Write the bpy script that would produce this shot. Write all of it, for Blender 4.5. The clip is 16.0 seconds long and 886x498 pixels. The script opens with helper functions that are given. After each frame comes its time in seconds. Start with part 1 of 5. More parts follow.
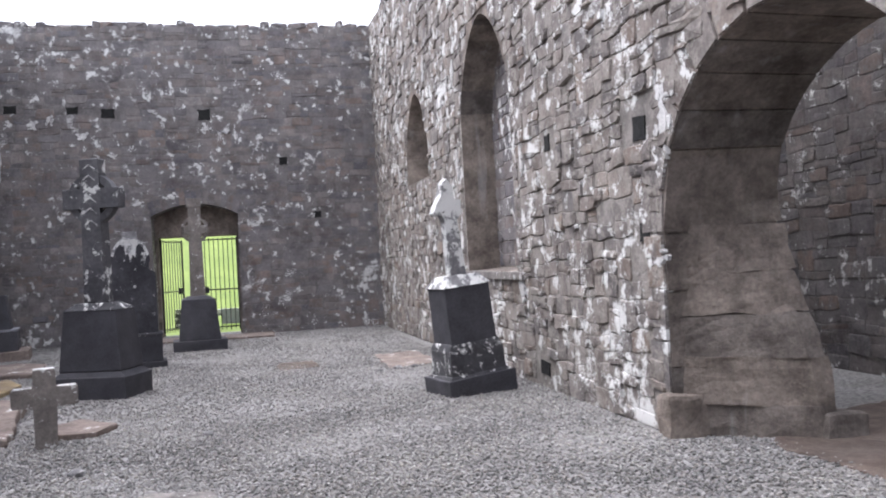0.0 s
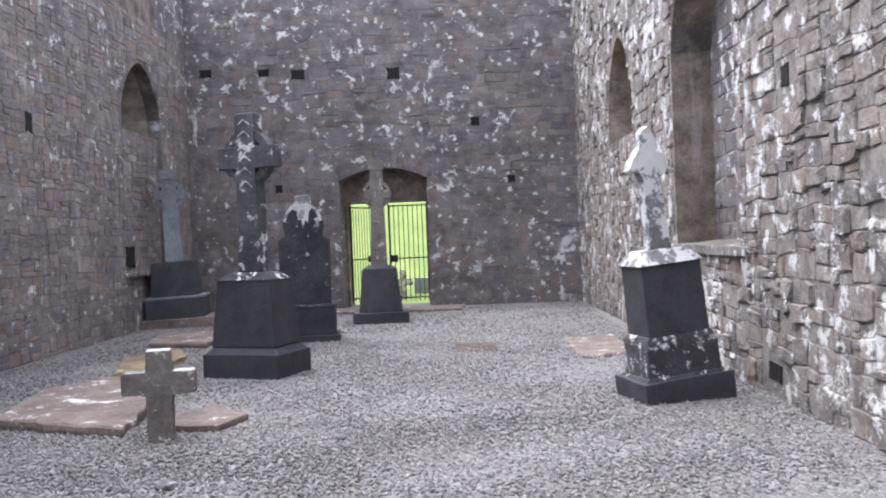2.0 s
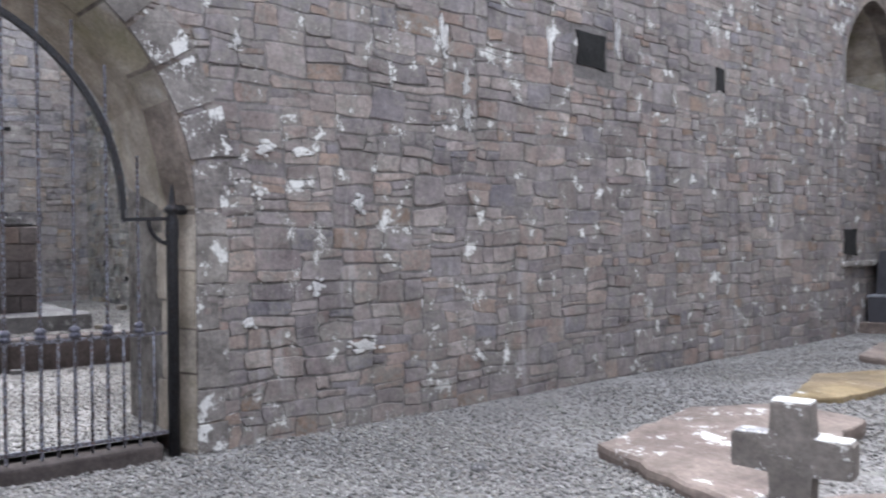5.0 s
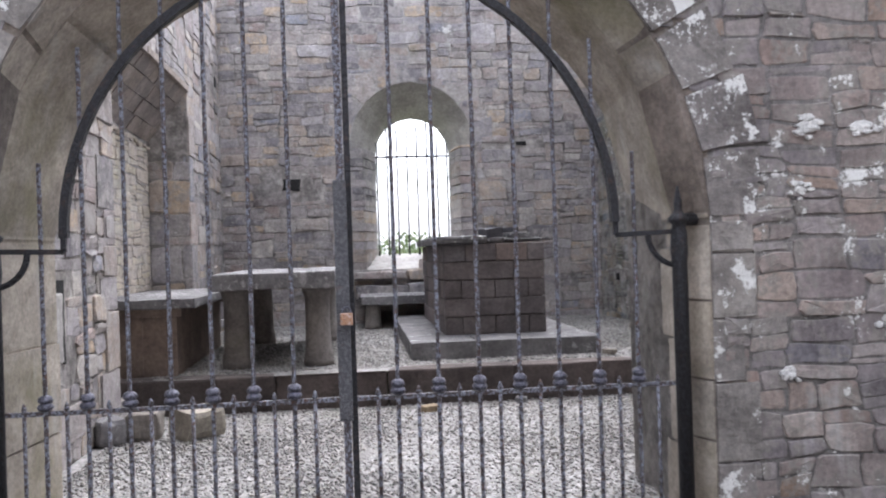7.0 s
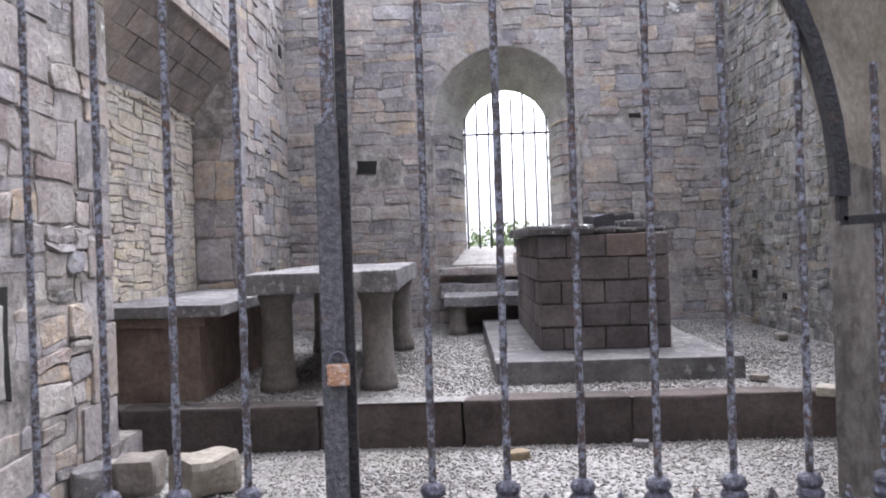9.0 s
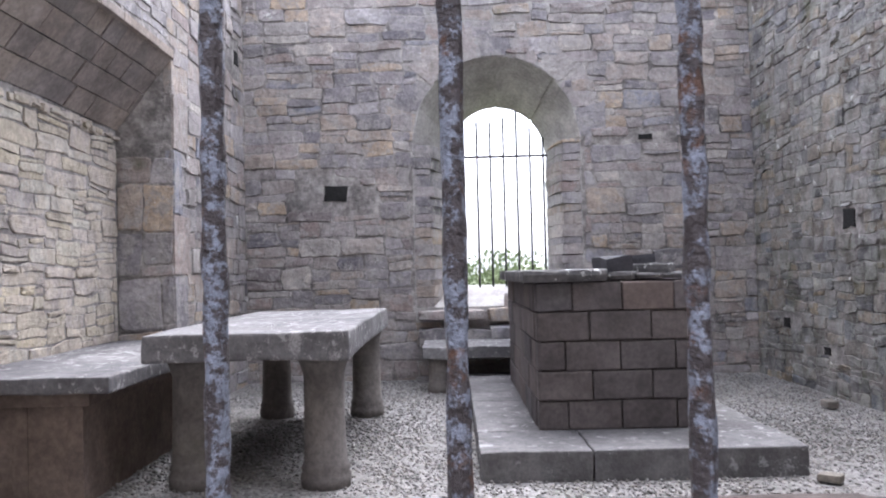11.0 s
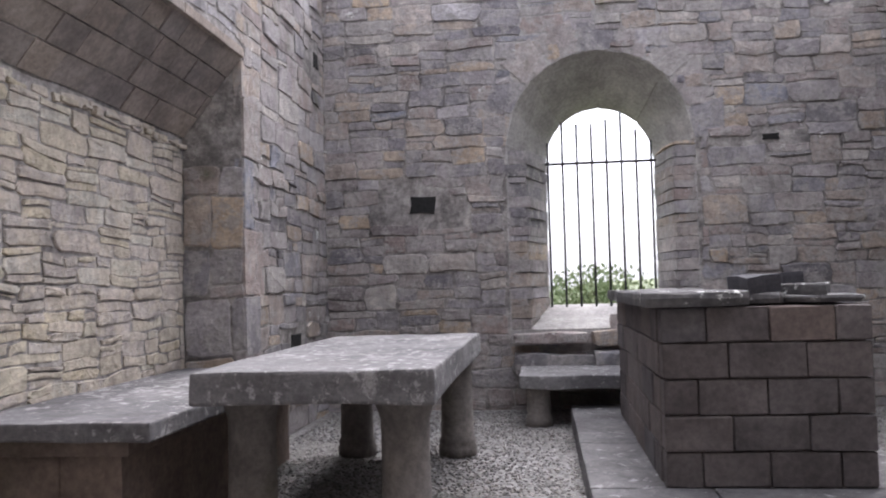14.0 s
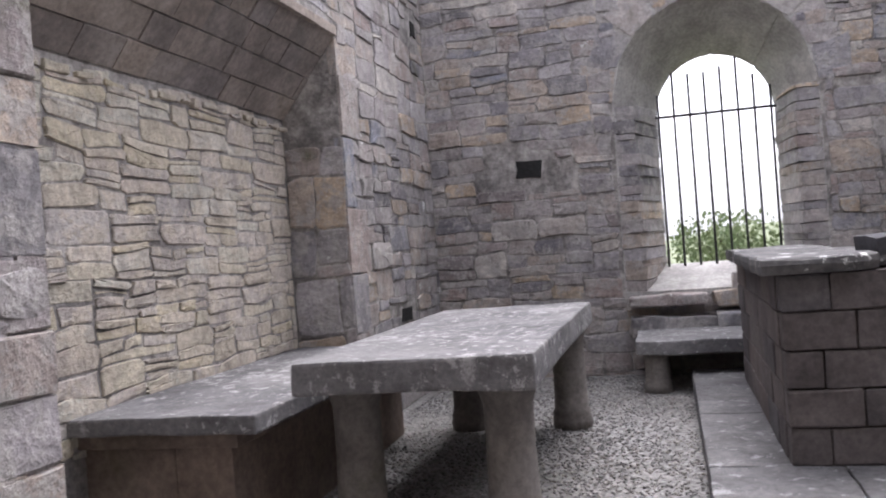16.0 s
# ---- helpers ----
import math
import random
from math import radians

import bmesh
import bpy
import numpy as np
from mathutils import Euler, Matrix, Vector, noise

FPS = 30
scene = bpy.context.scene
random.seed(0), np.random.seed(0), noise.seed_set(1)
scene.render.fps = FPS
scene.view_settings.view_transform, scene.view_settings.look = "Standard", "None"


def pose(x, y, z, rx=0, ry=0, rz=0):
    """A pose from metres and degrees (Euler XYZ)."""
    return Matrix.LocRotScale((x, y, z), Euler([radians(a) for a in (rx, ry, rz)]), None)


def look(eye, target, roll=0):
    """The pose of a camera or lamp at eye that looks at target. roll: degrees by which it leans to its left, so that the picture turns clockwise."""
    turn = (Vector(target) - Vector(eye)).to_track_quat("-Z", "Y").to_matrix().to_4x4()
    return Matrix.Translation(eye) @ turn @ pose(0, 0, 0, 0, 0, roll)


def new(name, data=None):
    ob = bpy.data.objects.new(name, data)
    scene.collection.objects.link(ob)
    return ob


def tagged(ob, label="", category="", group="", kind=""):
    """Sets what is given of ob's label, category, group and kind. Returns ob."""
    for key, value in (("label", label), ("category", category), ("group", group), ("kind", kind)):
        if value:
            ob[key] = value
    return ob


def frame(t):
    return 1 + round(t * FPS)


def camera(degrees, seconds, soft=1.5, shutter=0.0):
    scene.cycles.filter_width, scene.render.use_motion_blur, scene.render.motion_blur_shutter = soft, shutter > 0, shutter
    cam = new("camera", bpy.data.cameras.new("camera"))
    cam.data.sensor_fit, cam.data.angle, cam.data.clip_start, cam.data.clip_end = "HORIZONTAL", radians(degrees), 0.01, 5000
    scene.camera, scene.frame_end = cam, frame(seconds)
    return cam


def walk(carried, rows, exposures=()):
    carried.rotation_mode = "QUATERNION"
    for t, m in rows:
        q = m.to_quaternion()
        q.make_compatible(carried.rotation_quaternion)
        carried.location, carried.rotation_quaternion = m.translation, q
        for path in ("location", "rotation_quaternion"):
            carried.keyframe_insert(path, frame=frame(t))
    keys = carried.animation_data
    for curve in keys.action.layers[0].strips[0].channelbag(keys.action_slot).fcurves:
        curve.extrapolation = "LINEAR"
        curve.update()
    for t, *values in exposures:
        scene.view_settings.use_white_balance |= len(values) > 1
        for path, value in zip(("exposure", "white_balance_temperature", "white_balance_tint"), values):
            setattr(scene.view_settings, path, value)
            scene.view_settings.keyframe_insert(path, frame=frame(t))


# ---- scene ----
cam = camera(54.4, 16.0, soft=2.0, shutter=0.2)
PATH = [
    (0, (0.804, -13.555, 1.348), (1.191, -11.593, 1.375), -3.1),
    (0.5, (0.954, -13.129, 1.33), (1.254, -11.152, 1.315), -2.7),
    (1, (1.092, -12.735, 1.335), (1.261, -10.743, 1.285), -2.7),
    (1.5, (1.192, -12.344, 1.333), (1.224, -10.345, 1.28), -2.6),
    (2, (1.254, -11.949, 1.34), (1.153, -9.952, 1.318), -2.3),
    (2.5, (1.287, -11.519, 1.342), (1.061, -9.532, 1.358), -1.7),
    (3, (1.294, -11.105, 1.329), (0.947, -9.135, 1.361), -1.2),
    (3.5, (1.215, -10.662, 1.32), (0.682, -8.735, 1.336), -0.7),
    (4, (1.19, -10.252, 1.322), (0.329, -8.448, 1.31), -0.4),
    (4.5, (1.033, -9.848, 1.306), (-0.176, -8.256, 1.28), -0.3),
    (5, (0.829, -9.518, 1.356), (-0.716, -8.249, 1.329), -0.4),
    (5.2, (0.753, -9.445, 1.403), (-0.888, -8.302, 1.373), -0.4),
    (7.5, (-0.963, -8.812, 1.421), (-2.962, -8.76, 1.449), -2.1),
    (8, (-1.437, -8.728, 1.391), (-3.437, -8.757, 1.42), -2.1),
    (8.7, (-1.995, -8.673, 1.419), (-3.995, -8.716, 1.413), -1.9),
    (10.8, (-3.64, -8.575, 1.59), (-5.64, -8.573, 1.615), -1.7),
    (11, (-3.73, -8.563, 1.584), (-5.729, -8.581, 1.637), -1.4),
    (11.5, (-4.0, -8.56, 1.626), (-5.995, -8.635, 1.745), -0.7),
    (12, (-4.28, -8.607, 1.634), (-6.273, -8.638, 1.793), -0.8),
    (12.5, (-4.38, -8.612, 1.611), (-6.374, -8.567, 1.769), -0.8),
    (13, (-4.44, -8.627, 1.609), (-6.436, -8.592, 1.742), -1.1),
    (13.5, (-4.53, -8.639, 1.611), (-6.525, -8.714, 1.719), -1.4),
    (14, (-4.575, -8.639, 1.632), (-6.56, -8.865, 1.722), -1.5),
    (14.5, (-4.59, -8.613, 1.663), (-6.549, -9.01, 1.732), -1.2),
    (15, (-4.615, -8.588, 1.685), (-6.536, -9.146, 1.7), -3.4),
    (15.5, (-4.64, -8.546, 1.733), (-6.547, -9.149, 1.718), -5.0),
    (16, (-4.715, -8.539, 1.741), (-6.651, -9.044, 1.743), -4.3),
]
walk(cam, [(t, look(eye, target, roll)) for t, eye, target, roll in PATH],
     exposures=[(0, 0.78, 6050, 16), (2, 0.95, 5950, 16), (3.5, 1.12, 5950, 15), (4.5, 1.38, 5950, 13), (5.3, 1.45, 5950, 12), (7.5, 1.4, 6100, 15),
                (8.5, 1.45, 6050, 16), (11, 1.6, 5950, 16), (12.5, 1.3, 6050, 17), (14.5, 1.1, 6200, 17), (16, 1.15, 6200, 17)])

# ---- daylight: bright overcast ----
world = bpy.data.worlds.new("overcast_sky")
scene.world = world
world.use_nodes = True
wn = world.node_tree
bg = wn.nodes["Background"]
sky = wn.nodes.new("ShaderNodeTexSky")
sky.sky_type, sky.sun_disc = "NISHITA", False
sky.sun_elevation, sky.sun_rotation = radians(66), radians(290)
sky.air_density, sky.dust_density, sky.ozone_density = 1.0, 5.0, 1.0
hsv = wn.nodes.new("ShaderNodeHueSaturation")
hsv.inputs["Saturation"].default_value = 0.22
wn.links.new(sky.outputs[0], hsv.inputs["Color"])
veil = wn.nodes.new("ShaderNodeMix")
veil.data_type = "RGBA"
veil.inputs[0].default_value = 0.5
veil.inputs[7].default_value = (2.3, 2.33, 2.42, 1)
wn.links.new(hsv.outputs[0], veil.inputs[6])
wn.links.new(veil.outputs[2], bg.inputs[0])
bg.inputs[1].default_value = 0.39
sun = new("sun", bpy.data.lights.new("sun", "SUN"))
sun.data.energy, sun.data.angle, sun.data.color = 0.5, radians(40), (1.0, 0.97, 0.92)
sun.matrix_world = look((-9, 3, 22), (0, 0, 0))


# ---- materials ----
def nodes_of(name):
    m = bpy.data.materials.new(name)
    m.use_nodes = True
    return m, m.node_tree, m.node_tree.nodes["Principled BSDF"]


def mix(nt, fac, a, b, kind="MIX"):
    n = nt.nodes.new("ShaderNodeMix")
    n.data_type, n.blend_type = "RGBA", kind
    for sock, v in ((n.inputs[0], fac), (n.inputs[6], a), (n.inputs[7], b)):
        if hasattr(v, "is_output"):
            nt.links.new(v, sock)
        elif isinstance(v, tuple):
            sock.default_value = (*v, 1)
        else:
            sock.default_value = v
    return n.outputs[2]


def noise_of(nt, pos, scale, detail=5, rough=0.6, squash=(1, 1, 1)):
    mp = nt.nodes.new("ShaderNodeMapping")
    mp.inputs["Scale"].default_value = squash
    nt.links.new(pos, mp.inputs[0])
    n = nt.nodes.new("ShaderNodeTexNoise")
    n.inputs["Scale"].default_value, n.inputs["Detail"].default_value = scale, detail
    n.inputs["Roughness"].default_value = rough
    nt.links.new(mp.outputs[0], n.inputs["Vector"])
    return n.outputs["Fac"]


def step_of(nt, value, lo, hi):
    n = nt.nodes.new("ShaderNodeMapRange")
    n.interpolation_type = "SMOOTHSTEP"
    nt.links.new(value, n.inputs[0])
    n.inputs[1].default_value, n.inputs[2].default_value = lo, hi
    return n.outputs[0]


def math_of(nt, op, a, b):
    n = nt.nodes.new("ShaderNodeMath")
    n.operation = op
    for sock, v in ((n.inputs[0], a), (n.inputs[1], b)):
        if hasattr(v, "is_output"):
            nt.links.new(v, sock)
        else:
            sock.default_value = v
    return n.outputs[0]


def stone(name, colours, lichen=0.0, lichen_size=5.0, varied=True, rough=0.9, bump=0.5, grain=30.0, moss=0.0,
          lichen_colour=(0.72, 0.72, 0.70), dirt=0.5, streak=0.0, moss_colour=(0.07, 0.075, 0.03), smear=None):
    """Weathered stone: a colour per piece, stains and grain at two scales, pale lichen, moss."""
    m, nt, bsdf = nodes_of(name)
    geo = nt.nodes.new("ShaderNodeNewGeometry")
    pos = geo.outputs["Position"]
    if varied:
        info = nt.nodes.new("ShaderNodeObjectInfo")
        rnd = math_of(nt, "FRACT", math_of(nt, "ADD", info.outputs["Random"], geo.outputs["Random Per Island"]), 0.0)
    else:
        rnd = step_of(nt, noise_of(nt, pos, 1.3, 3), 0.3, 0.7)
    ramp = nt.nodes.new("ShaderNodeValToRGB")
    el = ramp.color_ramp.elements
    while len(el) < len(colours):
        el.new(0.5)
    for i, c in enumerate(colours):
        el[i].position = i / max(1, len(colours) - 1)
        el[i].color = (*c, 1)
    nt.links.new(rnd, ramp.inputs[0])
    col = ramp.outputs[0]
    big = noise_of(nt, pos, 4.0, 6, 0.65)
    fine = noise_of(nt, pos, grain, 8, 0.7)
    col = mix(nt, dirt, col, mix(nt, step_of(nt, big, 0.3, 0.7), (0.25, 0.24, 0.24), (1.0, 1.0, 1.0)), "MULTIPLY")
    col = mix(nt, 0.75, col, mix(nt, step_of(nt, fine, 0.32, 0.68), (0.72, 0.72, 0.73), (1.22, 1.21, 1.19)), "MULTIPLY")
    col = mix(nt, 0.6, col, mix(nt, step_of(nt, noise_of(nt, pos, 1.1, 4, 0.6), 0.3, 0.7), (0.66, 0.65, 0.66), (1.2, 1.19, 1.16)), "MULTIPLY")
    if smear:
        sm = math_of(nt, "ADD", math_of(nt, "MULTIPLY", noise_of(nt, pos, 6.5, 4, 0.6), 0.65), math_of(nt, "MULTIPLY", noise_of(nt, pos, 38, 5, 0.7), 0.35))
        rub = mix(nt, step_of(nt, fine, 0.3, 0.7), tuple(v * 0.8 for v in smear), tuple(v * 1.12 for v in smear))
        col = mix(nt, math_of(nt, "MULTIPLY", step_of(nt, sm, 0.48, 0.56), 0.8), col, rub)
    if moss:
        mm = math_of(nt, "MULTIPLY", step_of(nt, noise_of(nt, pos, 1.7, 5), 0.62 - 0.2 * moss, 0.78), 0.7)
        col = mix(nt, mm, col, moss_colour)
    if streak:
        st = step_of(nt, noise_of(nt, pos, 5.0, 4, 0.6, (1, 1, 0.12)), 0.58, 0.75)
        col = mix(nt, math_of(nt, "MULTIPLY", st, streak), col, (0.5, 0.5, 0.5))
    if lichen:
        a = noise_of(nt, pos, lichen_size, 4, 0.55)
        b = noise_of(nt, pos, lichen_size * 7, 6, 0.75)
        both = math_of(nt, "ADD", math_of(nt, "MULTIPLY", a, 0.68), math_of(nt, "MULTIPLY", b, 0.32))
        drift = math_of(nt, "MULTIPLY", math_of(nt, "SUBTRACT", noise_of(nt, pos, 0.9, 3, 0.5), 0.5), 0.22)
        both = math_of(nt, "ADD", both, drift)
        lo = 0.668 - 0.11 * lichen
        lm = step_of(nt, both, lo, lo + 0.035)
        wide = math_of(nt, "ADD", math_of(nt, "MULTIPLY", noise_of(nt, pos, lichen_size * 0.36, 3, 0.5), 0.6), math_of(nt, "MULTIPLY", b, 0.4))
        wide = math_of(nt, "ADD", wide, drift)
        lm = math_of(nt, "MAXIMUM", lm, step_of(nt, wide, lo + 0.04, lo + 0.07))
        col = mix(nt, math_of(nt, "MULTIPLY", lm, 0.9), col, lichen_colour)
    nt.links.new(col, bsdf.inputs["Base Color"])
    bsdf.inputs["Roughness"].default_value = rough
    bsdf.inputs["Specular IOR Level"].default_value = 0.25
    bm = nt.nodes.new("ShaderNodeBump")
    bm.inputs["Strength"].default_value, bm.inputs["Distance"].default_value = bump, 0.02
    nt.links.new(math_of(nt, "ADD", math_of(nt, "MULTIPLY", fine, 0.6), math_of(nt, "ADD", noise_of(nt, pos, 11, 6, 0.7), math_of(nt, "MULTIPLY", noise_of(nt, pos, 4.5, 4, 0.6), 1.2))), bm.inputs["Height"])
    nt.links.new(bm.outputs[0], bsdf.inputs["Normal"])
    return m


K = 1.45
NAVE = [(0.10, 0.095, 0.10), (0.17, 0.16, 0.165), (0.13, 0.115, 0.11), (0.21, 0.19, 0.18), (0.12, 0.12, 0.135),
        (0.19, 0.15, 0.13), (0.15, 0.145, 0.15), (0.24, 0.22, 0.21)]
SUNNY = [(0.27, 0.235, 0.21), (0.20, 0.185, 0.18), (0.33, 0.29, 0.26), (0.16, 0.15, 0.15), (0.30, 0.24, 0.20),
         (0.24, 0.225, 0.22), (0.36, 0.32, 0.29)]
CHAPEL = [(0.15, 0.145, 0.155), (0.27, 0.245, 0.235), (0.13, 0.125, 0.14), (0.33, 0.30, 0.28), (0.20, 0.165, 0.155),
          (0.26, 0.25, 0.26), (0.17, 0.15, 0.15), (0.27, 0.232, 0.2), (0.16, 0.165, 0.19), (0.29, 0.235, 0.18), (0.22, 0.21, 0.22), (0.12, 0.115, 0.12)]
WARM = [(0.34, 0.30, 0.255), (0.30, 0.275, 0.25), (0.38, 0.335, 0.29), (0.34, 0.292, 0.225), (0.27, 0.26, 0.255), (0.33, 0.295, 0.27)]
NAVE, SUNNY, CHAPEL, WARM = ([tuple(min(0.6, v * K) for v in c) for c in group] for group in (NAVE, [tuple(v * 0.7 for v in c) for c in SUNNY], [tuple(v * 1.3 for v in c) for c in CHAPEL], [tuple(v * 1.3 for v in c) for c in WARM]))
def calm(group, k):
    """Draws the colours of a walling together."""
    mean = [sum(c[i] for c in group) / len(group) for i in range(3)]
    return [tuple(v + (q - v) * k for v, q in zip(c, mean)) for c in group]


NAVE, SUNNY, CHAPEL, WARM = calm(NAVE, 0.15), calm(SUNNY, 0.1), calm(CHAPEL, 0.0), [(r * 1.03, g, b * 0.97) for r, g, b in WARM]
M_NAVE = stone("nave_rubble", NAVE, smear=(0.19, 0.18, 0.175), lichen=0.76, lichen_size=6.5, streak=0.12)
M_NAVE_MORTAR = stone("nave_mortar", [(0.2, 0.19, 0.185), (0.26, 0.245, 0.24)], lichen=0.74, lichen_size=6.5, varied=False, bump=0.9)
M_LEFT = stone("north_rubble", [tuple(c * k for c, k in zip(cc, (1.3, 1.26, 1.25))) for cc in NAVE] + [(0.30, 0.225, 0.18)],
               lichen=0.58, lichen_size=6.5, streak=0.4, smear=(0.24, 0.225, 0.205))
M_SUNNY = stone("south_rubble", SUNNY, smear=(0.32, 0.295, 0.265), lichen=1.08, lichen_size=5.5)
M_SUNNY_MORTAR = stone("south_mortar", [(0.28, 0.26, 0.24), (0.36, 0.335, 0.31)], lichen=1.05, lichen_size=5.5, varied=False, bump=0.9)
M_CHAPEL = stone("chapel_rubble", CHAPEL, smear=(0.36, 0.34, 0.325), lichen=0.12, lichen_size=6, moss=0.12, bump=0.8, dirt=0.5, grain=22)
# CHAPEL colours darkened, in part for this wall's shade; greener with moss
M_PLAIN = stone("shaded_mossy_chapel_rubble", smear=(0.3, 0.3, 0.28), colours=[tuple(v * k for v, k in zip(c, (0.82, 0.85, 0.83))) for c in CHAPEL], lichen=0.3, lichen_size=9, moss=0.6, bump=0.9, dirt=0.85, grain=22)
M_CHAPEL_MORTAR = stone("chapel_mortar", [(0.33, 0.315, 0.305), (0.48, 0.455, 0.435)], varied=False, bump=1.0, dirt=0.8, grain=16)
M_WARM = stone("recess_rubble", WARM, smear=(0.48, 0.425, 0.35), dirt=0.55, bump=0.9, grain=24)
M_DRESSED = stone("dressed_arch_stone", [(0.42, 0.38, 0.33), (0.50, 0.45, 0.39), (0.38, 0.335, 0.28)], bump=0.4, grain=40,
                  moss=0.8, dirt=0.6, streak=0.35, moss_colour=(0.15, 0.14, 0.06))
# darker brown stone for arch linings, plinth and doorway
M_ARCHDARK = stone("dark_brown_arch_stone", [(0.25, 0.215, 0.185), (0.31, 0.265, 0.23), (0.2, 0.18, 0.165)], bump=0.9, dirt=0.75, streak=0.3)
M_REVEAL = stone("window_reveal_stone", [(0.40, 0.39, 0.375), (0.48, 0.465, 0.45)], varied=False, bump=0.35, dirt=0.4)
M_QUOIN = stone("quoin_stone", [(0.27, 0.25, 0.24), (0.33, 0.31, 0.29), (0.22, 0.205, 0.2)], lichen=0.95, lichen_size=5, bump=0.8, dirt=0.7)
M_TOMBDARK = stone("dark_limestone", [(0.062, 0.062, 0.072), (0.085, 0.085, 0.095)], varied=False, bump=0.15, grain=60, dirt=0.35, rough=0.75)
M_TOMBCAP = stone("lichened_dark_stone", [(0.07, 0.07, 0.08), (0.10, 0.10, 0.105)], varied=False, lichen=1.12, lichen_size=11, bump=0.3)
M_STELE = stone("streaked_dark_limestone", [(0.062, 0.062, 0.072), (0.085, 0.085, 0.095)], varied=False, lichen=0.62, lichen_size=9, bump=0.25)
M_CROSSWHITE = stone("white_lichened_cross_stone", [(0.25, 0.25, 0.26), (0.34, 0.34, 0.35)], varied=False, lichen=1.8, lichen_size=6, bump=0.4)
M_CROSSGREY = stone("grey_granite", [(0.24, 0.25, 0.28), (0.30, 0.31, 0.34)], varied=False, bump=0.15, dirt=0.3)
M_BIGCROSS = stone("carved_cross_stone", [(0.10, 0.10, 0.11), (0.14, 0.14, 0.15)], varied=False, lichen=0.92, lichen_size=6, bump=0.4)
M_SMALLCROSS = stone("small_cross_concrete", [(0.22, 0.20, 0.185), (0.28, 0.255, 0.235)], varied=False, lichen=0.5, lichen_size=9, bump=0.4)
M_SLAB = stone("fallen_slab_sandstone", [(0.24, 0.195, 0.175), (0.30, 0.25, 0.22)], varied=False, lichen=0.65, lichen_size=4, bump=0.35)
M_SLABYELLOW = stone("yellow_slab_sandstone", [(0.36, 0.28, 0.16), (0.30, 0.24, 0.17)], varied=False, lichen=0.4, bump=0.3)
M_TABLETOP = stone("weathered_tomb_slab", [(0.25, 0.245, 0.25), (0.18, 0.178, 0.185)], varied=False, lichen=0.95, lichen_size=17, bump=0.6,
                   lichen_colour=(0.37, 0.365, 0.362))
M_FLAG = stone("grey_flagstone", [(0.2, 0.197, 0.2), (0.145, 0.143, 0.148)], varied=False, lichen=0.7, lichen_size=12, bump=0.6, lichen_colour=(0.33, 0.33, 0.33))
M_LEG = stone("tomb_leg_stone", [(0.27, 0.25, 0.23), (0.21, 0.195, 0.185)], varied=False, bump=0.3, moss=0.15)
M_CHEST = stone("chest_tomb_stone", [(0.20, 0.155, 0.13), (0.25, 0.20, 0.17)], varied=False, bump=0.25, moss=0.45)
M_ALTAR = stone("altar_block_stone", [(0.175, 0.152, 0.148), (0.125, 0.115, 0.118), (0.20, 0.162, 0.148), (0.15, 0.14, 0.145)], bump=0.25, dirt=0.45)
M_SLATE = stone("broken_slate_slab", [(0.13, 0.13, 0.135), (0.19, 0.185, 0.185)], varied=False, lichen=0.7, lichen_size=8, bump=0.6)
M_LINTEL = stone("lintel_stone", [(0.33, 0.285, 0.255), (0.27, 0.24, 0.225), (0.38, 0.325, 0.285), (0.30, 0.27, 0.26)], bump=0.4, dirt=0.5)
M_KERB = stone("kerb_stone", [(0.085, 0.073, 0.07), (0.12, 0.1, 0.095)], bump=0.5)
M_GRAVEL = stone("gravel_chippings", [(0.30, 0.295, 0.29), (0.19, 0.187, 0.185), (0.44, 0.43, 0.42), (0.12, 0.118, 0.118), (0.34, 0.32, 0.295),
                                      (0.25, 0.254, 0.25)], bump=0.2, dirt=0.15)
M_BOULDER = stone("loose_boulder_stone", [(0.36, 0.33, 0.28), (0.24, 0.22, 0.2)], bump=0.5)
# near-black colour for the shade inside holes, used on flat plates
M_HOLESHADE = stone("hole_shade_black", [(0.02, 0.02, 0.02), (0.03, 0.03, 0.03)], varied=False)


